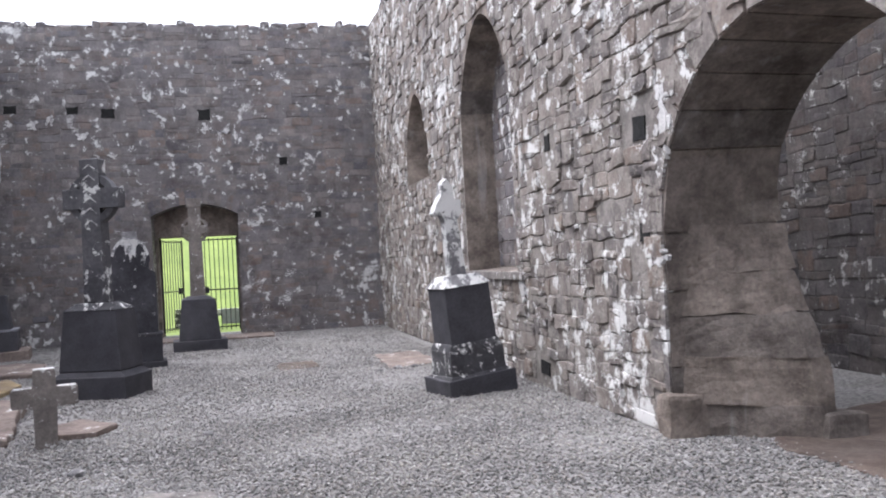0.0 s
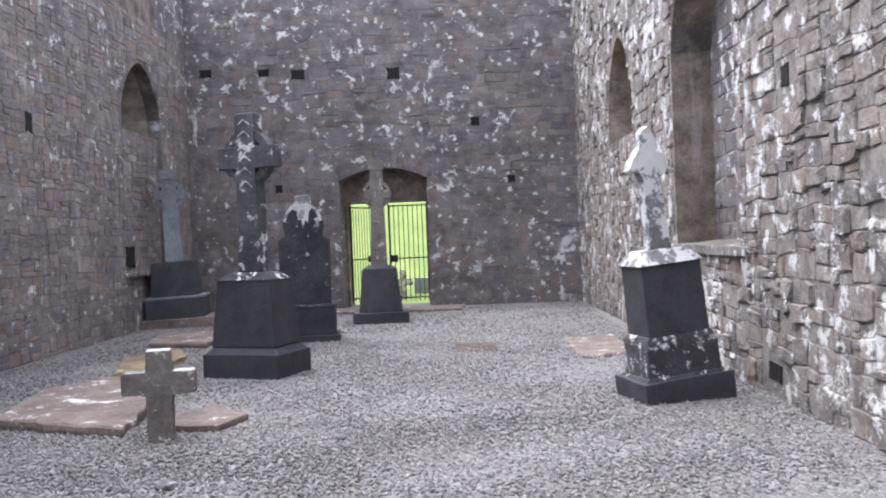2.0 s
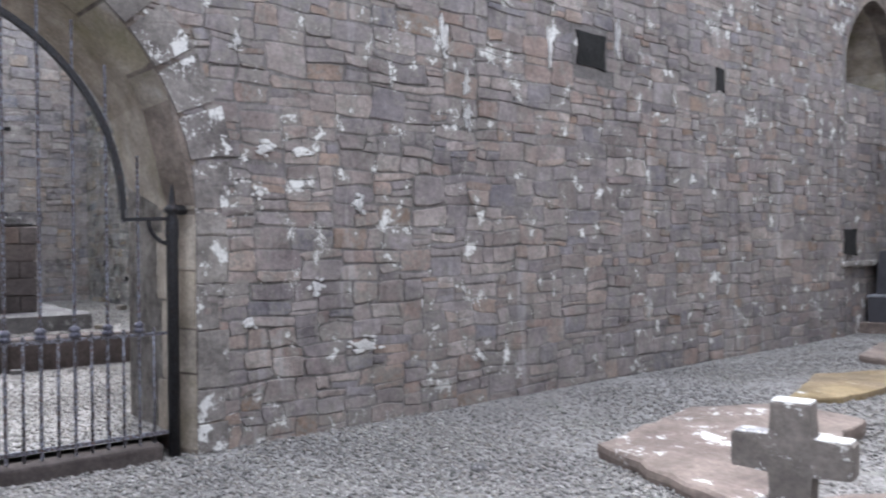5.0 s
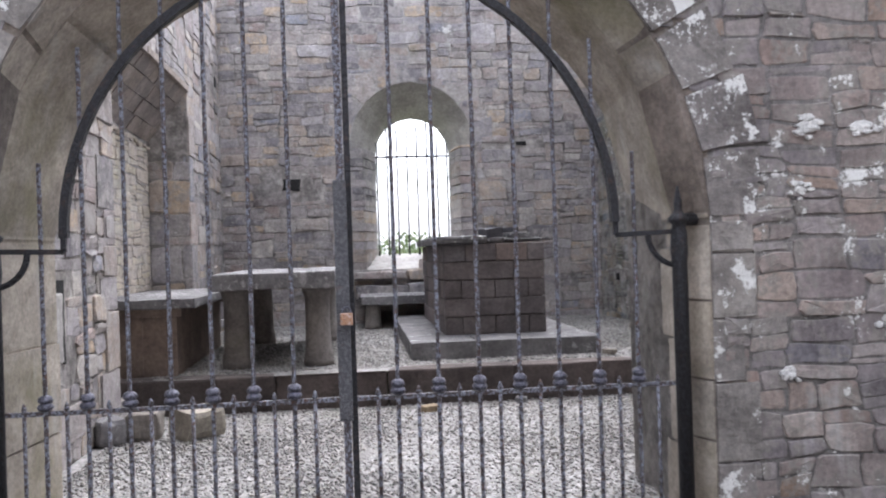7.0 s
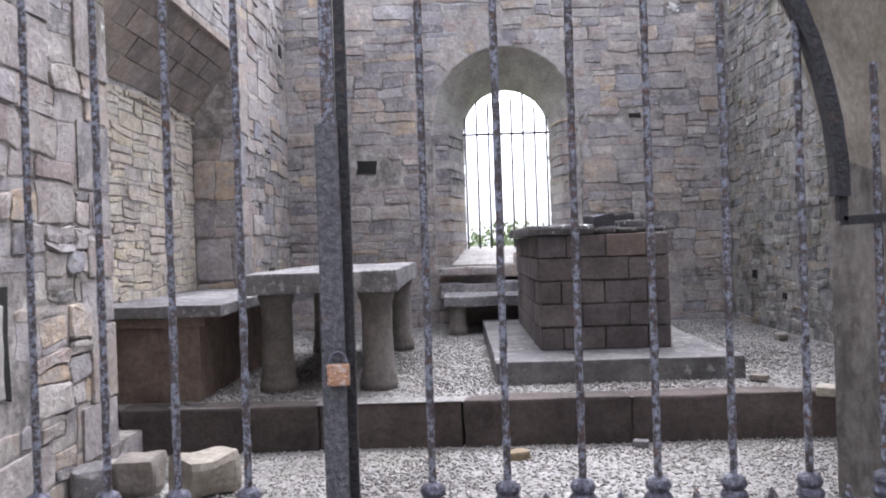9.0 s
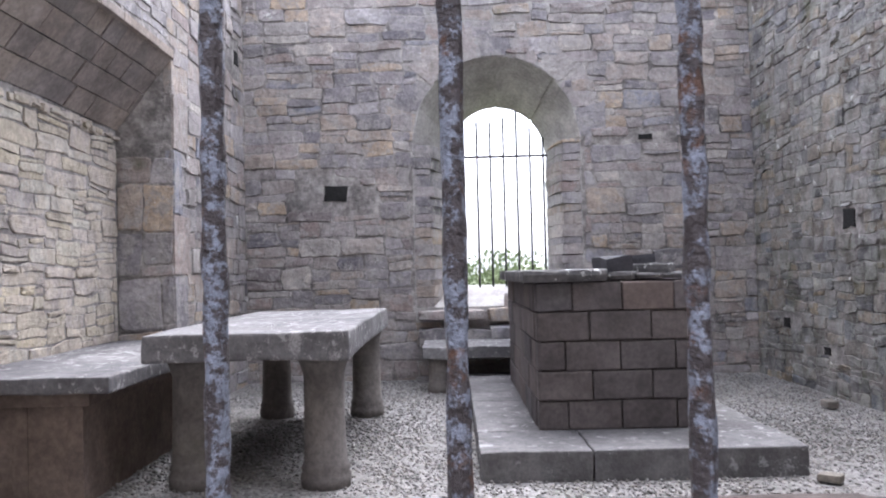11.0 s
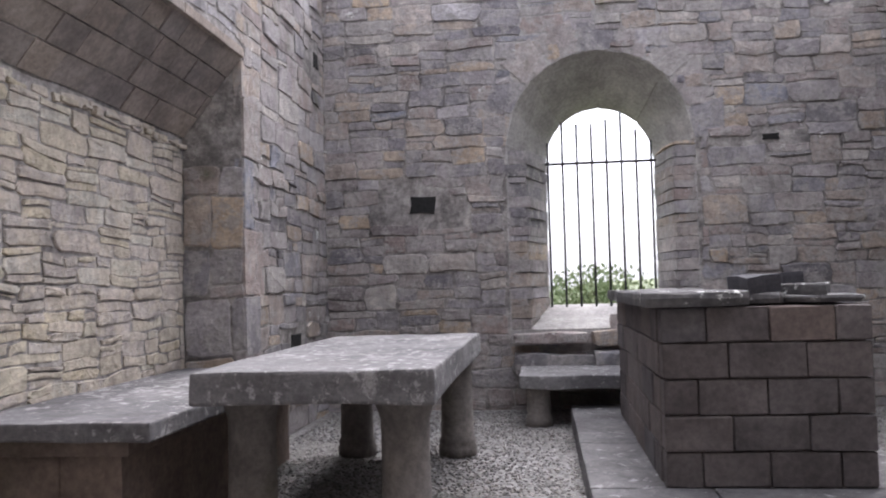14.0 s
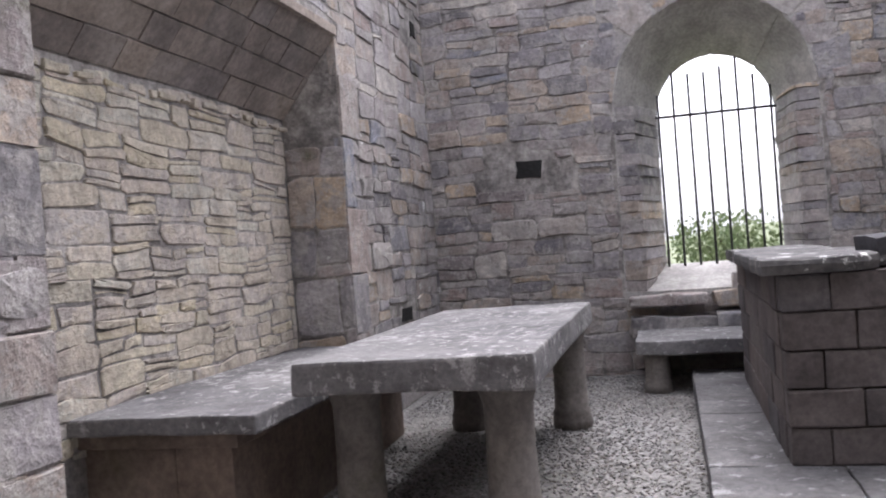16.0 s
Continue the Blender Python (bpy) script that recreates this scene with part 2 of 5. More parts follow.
def ground_mat(name, tones, cell, moss=0.0):
    """Gravel bed: small cells of several greys with relief between them."""
    m, nt, bsdf = nodes_of(name)
    geo = nt.nodes.new("ShaderNodeNewGeometry")
    pos = geo.outputs["Position"]
    vor = nt.nodes.new("ShaderNodeTexVoronoi")
    vor.inputs["Scale"].default_value = cell
    nt.links.new(pos, vor.inputs["Vector"])
    sep = nt.nodes.new("ShaderNodeSeparateColor")
    nt.links.new(vor.outputs["Color"], sep.inputs[0])
    ramp = nt.nodes.new("ShaderNodeValToRGB")
    el = ramp.color_ramp.elements
    while len(el) < len(tones):
        el.new(0.5)
    for i, c in enumerate(tones):
        el[i].position, el[i].color = i / (len(tones) - 1), (*c, 1)
    nt.links.new(sep.outputs[0], ramp.inputs[0])
    big = noise_of(nt, pos, 0.8, 5)
    col = mix(nt, 0.6, ramp.outputs[0], mix(nt, step_of(nt, big, 0.3, 0.7), (0.55, 0.52, 0.48), (1.1, 1.1, 1.1)), "MULTIPLY")
    if moss:
        col = mix(nt, math_of(nt, "MULTIPLY", step_of(nt, noise_of(nt, pos, 1.4, 6), 0.58, 0.75), moss), col, (0.09, 0.11, 0.045))
    nt.links.new(col, bsdf.inputs["Base Color"])
    bsdf.inputs["Roughness"].default_value = 0.95
    bm = nt.nodes.new("ShaderNodeBump")
    bm.inputs["Strength"].default_value, bm.inputs["Distance"].default_value = 0.5, 0.015
    bm.invert = True
    nt.links.new(vor.outputs["Distance"], bm.inputs["Height"])
    nt.links.new(bm.outputs[0], bsdf.inputs["Normal"])
    return m


M_BED = ground_mat("gravel_bed", [(0.12, 0.117, 0.114), (0.21, 0.205, 0.2), (0.31, 0.30, 0.295), (0.17, 0.166, 0.163)], 38, 0.3)
M_MUD = stone("damp_earth", [(0.13, 0.10, 0.085), (0.17, 0.14, 0.12)], varied=False, bump=0.5)


def iron(name, colours, rust, rough=0.5, shine=0.35):
    m, nt, bsdf = nodes_of(name)
    geo = nt.nodes.new("ShaderNodeNewGeometry")
    pos = geo.outputs["Position"]
    a = noise_of(nt, pos, 28, 6, 0.7)
    col = mix(nt, step_of(nt, noise_of(nt, pos, 62, 6, 0.75), 0.47, 0.56), colours[0], colours[1])
    col = mix(nt, math_of(nt, "MULTIPLY", step_of(nt, a, 0.56, 0.66), rust), col, (0.11, 0.055, 0.035))
    nt.links.new(col, bsdf.inputs["Base Color"])
    bsdf.inputs["Roughness"].default_value, bsdf.inputs["Metallic"].default_value = rough, shine
    bm = nt.nodes.new("ShaderNodeBump")
    bm.inputs["Strength"].default_value, bm.inputs["Distance"].default_value = 1.0, 0.01
    nt.links.new(noise_of(nt, pos, 70, 5, 0.65), bm.inputs["Height"])
    nt.links.new(bm.outputs[0], bsdf.inputs["Normal"])
    return m


M_BAR = iron("flaking_blue_grey_iron", [(0.06, 0.048, 0.048), (0.22, 0.235, 0.285)], 1.0, 0.45, 0.25)
M_PLATE = iron("dull_grey_iron_plate", [(0.07, 0.07, 0.078), (0.12, 0.12, 0.13)], 0.3, 0.5, 0.3)
M_LICHEN = stone("white_lichen_crust", [(0.64, 0.64, 0.63), (0.82, 0.82, 0.81)], varied=False, bump=0.8, dirt=0.4, grain=55)
M_IRON = iron("black_painted_iron", [(0.012, 0.012, 0.014), (0.03, 0.03, 0.036)], 0.3)
M_KNOB = iron("pewter_grey_iron", [(0.07, 0.07, 0.09), (0.16, 0.16, 0.2)], 0.25, 0.35, 0.6)
M_BRASS = iron("worn_brass", [(0.42, 0.24, 0.15), (0.55, 0.42, 0.36)], 0.2, 0.35, 0.8)


def leafy(name, colours, scale=3.0):
    m, nt, bsdf = nodes_of(name)
    geo = nt.nodes.new("ShaderNodeNewGeometry")
    pos = geo.outputs["Position"]
    col = mix(nt, geo.outputs["Random Per Island"], colours[0], colours[1])
    col = mix(nt, step_of(nt, noise_of(nt, pos, scale, 6), 0.35, 0.7), col, colours[2])
    nt.links.new(col, bsdf.inputs["Base Color"])
    bsdf.inputs["Roughness"].default_value = 0.8
    return m


M_GRASS = leafy("bright_meadow_grass", [(0.13, 0.19, 0.03), (0.17, 0.24, 0.04), (0.21, 0.28, 0.055)], 0.6)
M_FIELD = leafy("field_grass", [(0.11, 0.14, 0.06), (0.13, 0.15, 0.07), (0.14, 0.16, 0.08)], 0.7)
M_LEAF = leafy("tree_foliage", [(0.09, 0.13, 0.06), (0.14, 0.18, 0.08), (0.17, 0.2, 0.1)], 0.6)
M_BUSH = leafy("light_bush_foliage", [(0.16, 0.26, 0.08), (0.24, 0.33, 0.12), (0.28, 0.36, 0.15)], 1.0)
M_BARK = stone("bark", [(0.09, 0.075, 0.06), (0.12, 0.10, 0.085)], varied=False)


# ---- building helpers ----
def finish(name, bm, material, parent=None, label="", smooth=False):
    me = bpy.data.meshes.new(name)
    bmesh.ops.recalc_face_normals(bm, faces=bm.faces)
    bm.to_mesh(me)
    bm.free()
    me.materials.append(material)
    if smooth:
        me.polygons.foreach_set("use_smooth", [True] * len(me.polygons))
    ob = new(name, me)
    if parent is not None:
        ob.parent = parent
    if label:
        ob["label"] = label
    return ob


part = finish


def thing(name, m, label, category, group="", kind=""):
    ob = new(name)
    ob.empty_display_size = 0.1
    ob.matrix_world = m
    return tagged(ob, label, category, group, kind)


def raw(name, verts, faces, material, parent=None):
    me = bpy.data.meshes.new(name)
    me.from_pydata(verts, [], faces)
    me.materials.append(material)
    ob = new(name, me)
    if parent is not None:
        ob.parent = parent
    return ob


def add_box(bm, lo, hi, bevel=0.0, jitter=0.0, rng=None, top=None):
    """A box; top=(sx, sy) narrows its upper face about its middle."""
    x0, y0, z0 = lo
    x1, y1, z1 = hi
    cx, cy = (x0 + x1) / 2, (y0 + y1) / 2
    sx, sy = top or (1, 1)
    pts = [(x0, y0, z0), (x1, y0, z0), (x1, y1, z0), (x0, y1, z0)]
    pts += [(cx + (x - cx) * sx, cy + (y - cy) * sy, z1) for x, y, _ in pts]
    vs = [bm.verts.new(p) for p in pts]
    fs = [bm.faces.new([vs[i] for i in f]) for f in ((3, 2, 1, 0), (4, 5, 6, 7), (0, 1, 5, 4), (1, 2, 6, 5), (2, 3, 7, 6), (3, 0, 4, 7))]
    out = vs
    if bevel:
        es = {e for f in fs for e in f.edges}
        r = bmesh.ops.bevel(bm, geom=list(es), offset=bevel, segments=2, profile=0.6, affect="EDGES")
        out = list({v for f in fs if f.is_valid for v in f.verts} | set(r["verts"]))
    if jitter and rng:
        for v in out:
            v.co += Vector((rng.uniform(-1, 1), rng.uniform(-1, 1), rng.uniform(-1, 1))) * jitter
    return out


def roughen(bm, cuts, amount, scale=6.0, seed=0.0):
    """Breaks up straight edges and faces of worn stone."""
    bmesh.ops.subdivide_edges(bm, edges=bm.edges[:], cuts=cuts, use_grid_fill=True)
    for v in bm.verts:
        p = v.co * scale + Vector((seed, seed * 1.7, seed * 0.3))
        v.co += Vector((noise.noise(p), noise.noise(p + Vector((7, 3, 1))), noise.noise(p + Vector((2, 9, 4))))) * amount


def add_lathe(bm, profile, seg=20, centre=(0, 0)):
    """Turned shape from (radius, z) pairs."""
    rings = []
    for r, z in profile:
        rings.append([bm.verts.new((centre[0] + r * math.cos(2 * math.pi * i / seg), centre[1] + r * math.sin(2 * math.pi * i / seg), z))
                      for i in range(seg)])
    for a, b in zip(rings, rings[1:]):
        for i in range(seg):
            bm.faces.new((a[i], a[(i + 1) % seg], b[(i + 1) % seg], b[i]))
    bm.faces.new(rings[0][::-1])
    bm.faces.new(rings[-1])


def add_prism(bm, outline, y0, y1):
    """Outline of (x, z) pairs, extruded from y0 to y1."""
    a = [bm.verts.new((x, y0, z)) for x, z in outline]
    b = [bm.verts.new((x, y1, z)) for x, z in outline]
    n = len(a)
    bm.faces.new(a)
    bm.faces.new(b[::-1])
    for i in range(n):
        bm.faces.new((a[(i + 1) % n], a[i], b[i], b[(i + 1) % n]))


def add_bar(bm, a, b, r, seg=8, square=False):
    a, b = Vector(a), Vector(b)
    q = (b - a).to_track_quat("Z", "Y").to_matrix()
    n = 4 if square else seg
    off = math.pi / 4 if square else 0
    ring = [q @ Vector((r * math.cos(off + 2 * math.pi * i / n), r * math.sin(off + 2 * math.pi * i / n), 0)) for i in range(n)]
    va, vb = [bm.verts.new(a + p) for p in ring], [bm.verts.new(b + p) for p in ring]
    for i in range(n):
        bm.faces.new((va[i], va[(i + 1) % n], vb[(i + 1) % n], vb[i]))
    bm.faces.new(va[::-1])
    bm.faces.new(vb)


# ---- walls: x along the face, y into the wall, z up ----
def rise(o, s, back=False):
    """Height of an opening's head at s in 0..1 across it."""
    c = 2 * s - 1
    spring, r = (o["springb"], o["riseb"]) if back else (o["spring"], o["rise"])
    if o["head"] == "round":
        return spring + r * math.sqrt(max(0, 1 - c * c))
    if o["head"] == "pointed":
        return spring + r * (max(0, 1 - abs(c) ** 1.75)) ** 0.75
    return spring + r * (1 - c * c)


def opening(u0, u1, sill, spring, rise_, head="round", depth=None, b0=None, b1=None, springb=None, riseb=None, sillb=None):
    return dict(u0=u0, u1=u1, sill=sill, spring=spring, rise=rise_, head=head, depth=depth, b0=u0 if b0 is None else b0,
                b1=u1 if b1 is None else b1, springb=spring if springb is None else springb, riseb=rise_ if riseb is None else riseb,
                sillb=sill if sillb is None else sillb)


def hexa(bm, a, b):
    """Solid between two quads of four points each."""
    va, vb = [bm.verts.new(p) for p in a], [bm.verts.new(p) for p in b]
    bm.faces.new(va[::-1])
    bm.faces.new(vb)
    for i in range(4):
        bm.faces.new((va[i], va[(i + 1) % 4], vb[(i + 1) % 4], vb[i]))


def wall_body(name, m, length, height, thick, openings, material, label, base=-0.3, reveal=None):
    bm = bmesh.new()
    inner = set()
    u = 0.0

    def block(x0, x1, y0, y1, z0, z1):
        if x1 - x0 > 1e-4 and z1 - z0 > 1e-4:
            add_box(bm, (x0, y0, z0), (x1, y1, z1))

    for o in sorted(openings, key=lambda k: k["u0"]):
        block(u, o["u0"], 0, thick, base, height)
        d = o["depth"] or thick
        n = 18
        before = len(bm.faces)
        for i in range(n):
            s0, s1 = i / n, (i + 1) / n
            f = [o["u0"] + (o["u1"] - o["u0"]) * s for s in (s0, s1)]
            g = [o["b0"] + (o["b1"] - o["b0"]) * s for s in (s0, s1)]
            hexa(bm, [(f[0], 0, rise(o, s0)), (f[1], 0, rise(o, s1)), (g[1], d, rise(o, s1, True)), (g[0], d, rise(o, s0, True))],
                 [(f[0], 0, height), (f[1], 0, height), (g[1], d, height), (g[0], d, height)])
            if o["sill"] > base:
                hexa(bm, [(f[0], 0, base), (f[1], 0, base), (g[1], d, base), (g[0], d, base)],
                     [(f[0], 0, o["sill"]), (f[1], 0, o["sill"]), (g[1], d, o["sillb"]), (g[0], d, o["sillb"])])
        for f, g in ((o["u0"], o["b0"]), (o["u1"], o["b1"])):
            if abs(f - g) > 1e-4:
                lo = [bm.verts.new(p) for p in ((f, 0, base), (f, d, base), (g, d, base))]
                hi = [bm.verts.new(p) for p in ((f, 0, height), (f, d, height), (g, d, height))]
                bm.faces.new(lo)
                bm.faces.new(hi[::-1])
                for k in range(3):
                    bm.faces.new((lo[k], lo[(k + 1) % 3], hi[(k + 1) % 3], hi[k]))
        inner |= set(range(before, len(bm.faces)))
        if d < thick:
            block(o["u0"], o["u1"], d, thick, base, height)
        u = o["u1"]
    block(u, length, 0, thick, base, height)
    bm.faces.ensure_lookup_table()
    for i in inner:
        bm.faces[i].material_index = 1
    ob = finish(name, bm, material)
    ob.data.materials.append(reveal or material)
    ob.matrix_world = m
    return tagged(ob, label, "wall", kind="structure")


def inside(o, u, z, pad=0.0):
    if not (o["u0"] - pad < u < o["u1"] + pad) or z < o["sill"] - pad * 0.3:
        return False
    s = min(1, max(0, (u - o["u0"]) / (o["u1"] - o["u0"])))
    return z < rise(o, s) + pad


def stone_mesh(rng):
    """One rubble stone in a unit square, its face at y = -1 and its root at y = 0.4."""
    pts = []
    for k in range(4):
        ca, sa = ((1, 0), (0, 1), (-1, 0), (0, -1))[k]
        cut = rng.uniform(0.02, 0.13)
        for t, inset in ((-0.5 + cut, rng.uniform(0, 0.04)), (rng.uniform(-0.25, 0.2), rng.uniform(-0.045, 0.06)), (0.5 - rng.uniform(0.02, 0.13), rng.uniform(0, 0.05))):
            e = 0.5 - inset
            pts.append((e * ca - t * sa, e * sa + t * ca))
    n = len(pts)
    tilt, tilt2 = rng.uniform(-0.5, 0.5), rng.uniform(-0.5, 0.5)
    v = [(x, 0.4, z) for x, z in pts] + [(x * 0.995, -0.5, z * 0.985) for x, z in pts]
    v += [(x * 0.955, -1 + tilt * x + tilt2 * z + rng.uniform(-0.22, 0.22), z * 0.92) for x, z in pts]
    v.append((rng.uniform(-0.15, 0.15), -1.15 + rng.uniform(-0.25, 0.2), rng.uniform(-0.15, 0.15)))
    f = []
    for k in (0, n):
        f += [(k + i, k + (i + 1) % n, k + n + (i + 1) % n, k + n + i) for i in range(n)]
    f += [(2 * n + i, 2 * n + (i + 1) % n, 3 * n) for i in range(n)]
    return v, f


def split_cell(rng, u, z, w, h, typ, out):
    """Divides a stretch of walling into blocks, stones and thin slivers."""
    tw, th = typ
    if (h < th * 0.55 and w < tw * 2.6) or (h < th * 1.35 and w < tw * 1.5 and rng.random() < 0.72) or (h < th * 2.0 and w < tw * 2.0 and rng.random() < 0.13):
        out.append((u, z, w, h))
    elif h / th > 0.75 * w / tw and h > th * 0.5:
        k = rng.uniform(0.25, 0.75)
        split_cell(rng, u, z, w, h * k, typ, out)
        split_cell(rng, u, z + h * k, w, h * (1 - k), typ, out)
    elif w > tw * 0.7:
        k = rng.uniform(0.3, 0.7)
        split_cell(rng, u, z, w * k, h, typ, out)
        split_cell(rng, u + w * k, z, w * (1 - k), h, typ, out)
    else:
        out.append((u, z, w, h))


def courses(rng, length, height, openings, size, holes=(), pad=0.03, z0=0.0, u_lo=0.0):
    """Roughly coursed rubble of mixed sizes as (u, z, width, height)."""
    out = []
    typ = (sum(size[0]) / 2 * 1.05, sum(size[1]) / 2 * 1.1)
    z = z0
    while z < height:
        h = typ[1] * rng.uniform(1.6, 3.4)
        u = u_lo - rng.uniform(0, 0.3)
        cells = []
        while u < length:
            w = typ[0] * rng.uniform(1.2, 3.5)
            split_cell(rng, u, z, w, h, typ, cells)
            u += w
        for a, b, ww, hh in cells:
            b += 0.03 * noise.noise(Vector((a * 0.8, b * 0.5, z0 + length)))
            a0, a1 = max(u_lo, a), min(length, a + ww)
            for o in openings:
                zs = (b + 0.01, b + hh / 2, b + hh - 0.01)
                for _ in range(40):
                    li = any(inside(o, a0, q, pad) for q in zs)
                    ri = any(inside(o, a1, q, pad) for q in zs)
                    if not li and not ri:
                        break
                    if li:
                        a0 += 0.02
                    if ri:
                        a1 -= 0.02
                if any(inside(o, (a0 + a1) / 2, q, pad) for q in zs):
                    a1 = a0
            if any(abs((a0 + a1) / 2 - hu) < (a1 - a0) / 2 + hw / 2 and abs(b + hh / 2 - hz) < hh / 2 + hv / 2 for hu, hz, hw, hv in holes):
                continue
            if a1 - a0 > 0.04 and hh > 0.02 and b + hh <= height + 0.05:
                out.append(((a0 + a1) / 2, b + hh / 2, a1 - a0, hh))
        z += h
    return out


def wander(u, z, k):
    """Sideways shift that makes the joints of rubble run crooked."""
    du = 0.034 * noise.noise(Vector((u * 4.2, z * 5.5, k))) + 0.014 * noise.noise(Vector((u * 13, z * 16, k + 5)))
    dz = 0.030 * noise.noise(Vector((u * 3.4, z * 5.5, k + 11))) + 0.013 * noise.noise(Vector((u * 12, z * 15, k + 17)))
    return du, dz


def face_stones(wall, rng, cells, material, proud=(0.002, 0.014), near=None, label_rest="rubble"):
    """Stones as parts where near(u, z) holds, up to 300, and the rest joined."""
    variants = [stone_mesh(rng) for k in range(40)]
    verts, faces = [], []
    count = 0
    key = rng.uniform(0, 50)
    for u, z, w, h in cells:
        v, f = variants[rng.randrange(40)]
        p = proud[0] + (proud[1] - proud[0]) * rng.random() ** 2
        gap = rng.uniform(-0.002, 0.016)
        mt = pose(u, 0, z, 0, rng.uniform(-4, 4) * min(1.0, 0.2 / w), 0) @ Matrix.Diagonal((w - gap, p, h - gap, 1))
        shaped = []
        for q in v:
            q = mt @ Vector(q)
            du, dz = wander(q.x, q.z, key)
            shaped.append(Vector((q.x + du, q.y, q.z + dz)))
        if near and count < 300 and near(u, z):
            mid = Vector((u, 0, z))
            ob = raw("stone", [q - mid for q in shaped], f, material, wall)
            ob.location = mid
            count += 1
        else:
            k = len(verts)
            verts += shaped
            faces += [tuple(i + k for i in g) for g in f]
    if verts:
        rest = raw(label_rest, verts, faces, material, wall)
        tagged(rest, kind="stuff")


def voussoirs(wall, rng, o, n, size, material, proud=0.02, only=None):
    """Wedge stones round the head of an opening."""
    for i in range(n):
        s0, s1 = i / n, (i + 1) / n
        pts = []
        for s in (s0 + 0.06 / n, s1 - 0.06 / n):
            ang = math.pi * (1 - s)
            c = (o["u0"] + o["u1"]) / 2
            hw = (o["u1"] - o["u0"]) / 2
            if o["head"] == "seg":
                uu = o["u0"] + (o["u1"] - o["u0"]) * s
                zz = rise(o, s)
                pts.append(((uu, zz + 0.005), (c + (uu - c) * 1.08, zz + size * rng.uniform(0.85, 1.1))))
            else:
                uu = c + hw * math.cos(ang)
                zz = rise(o, (uu - o["u0"]) / (2 * hw))
                k = size * rng.uniform(0.85, 1.15)
                pts.append(((uu, zz + 0.004), (uu + k * math.cos(ang), zz + k * math.sin(ang) * 0.98 + 0.004)))
        bm = bmesh.new()
        outline = [pts[0][0], pts[1][0], pts[1][1], pts[0][1]]
        add_prism(bm, outline, 0.05, -proud * rng.uniform(0.6, 1.3))
        ob = finish("voussoir", bm, material, wall)


def quoins(wall, rng, u, side, z0, z1, material, heights=(0.22, 0.42), widths=(0.22, 0.5), proud=0.022):
    """Dressed stones up a jamb; side is the way along the face away from the opening."""
    z = z0
    cells = []
    while z < z1 - 0.05:
        h = min(rng.uniform(*heights), z1 - z)
        w = rng.uniform(*widths)
        bm = bmesh.new()
        a, b = (u, u + w) if side > 0 else (u - w, u)
        add_box(bm, (a, -proud * rng.uniform(0.6, 1.2), z + 0.006), (b, 0.06, z + h - 0.006), 0.008, 0.004, rng)
        finish("quoin", bm, material, wall)
        z += h


def reveal_blocks(wall, rng, o, d, material, heights=(0.28, 0.5), n=11):
    """Dressed blocks lining the splayed jambs and soffit of an arch."""
    for f, g, sgn in ((o["u0"], o["b0"], 1), (o["u1"], o["b1"], -1)):
        z = 0.02
        while z < o["spring"] - 0.02:
            h = min(rng.uniform(*heights), o["spring"] - z)
            p = sgn * rng.uniform(0.006, 0.016)
            bm = bmesh.new()
            hexa(bm, [(f + p, 0.004, z + 0.009), (g + p, d - 0.004, z + 0.009), (g - sgn * 0.03, d - 0.004, z + 0.004), (f - sgn * 0.03, 0.004, z + 0.004)],
                 [(f + p, 0.004, z + h - 0.004), (g + p, d - 0.004, z + h - 0.004), (g - sgn * 0.03, d - 0.004, z + h - 0.004), (f - sgn * 0.03, 0.004, z + h - 0.004)])
            finish("jamb_block", bm, material, wall)
            z += h
    for i in range(n):
        bm = bmesh.new()
        m = 6
        cols = []
        p = rng.uniform(0.006, 0.016)
        for q in range(m + 1):
            th = math.pi * (1 - (i + 0.03 + 0.94 * q / m) / n)
            row = []
            for a, b, sp, rr, dd in ((o["u0"], o["u1"], o["spring"], o["rise"], 0.004), (o["b0"], o["b1"], o["springb"], o["riseb"], d - 0.004)):
                c, hw = (a + b) / 2, (b - a) / 2
                for k in (-p, 0.03):
                    row.append(bm.verts.new((c + (hw + k) * math.cos(th), dd, sp + (rr + k) * math.sin(th))))
            cols.append(row)
        for r0, r1 in zip(cols, cols[1:]):
            for k in ((0, 2), (2, 3), (3, 1), (1, 0)):
                bm.faces.new((r0[k[0]], r0[k[1]], r1[k[1]], r1[k[0]]))
        for r0 in (cols[0], cols[-1]):
            bm.faces.new((r0[0], r0[2], r0[3], r0[1]))
        finish("soffit_block", bm, material, wall)


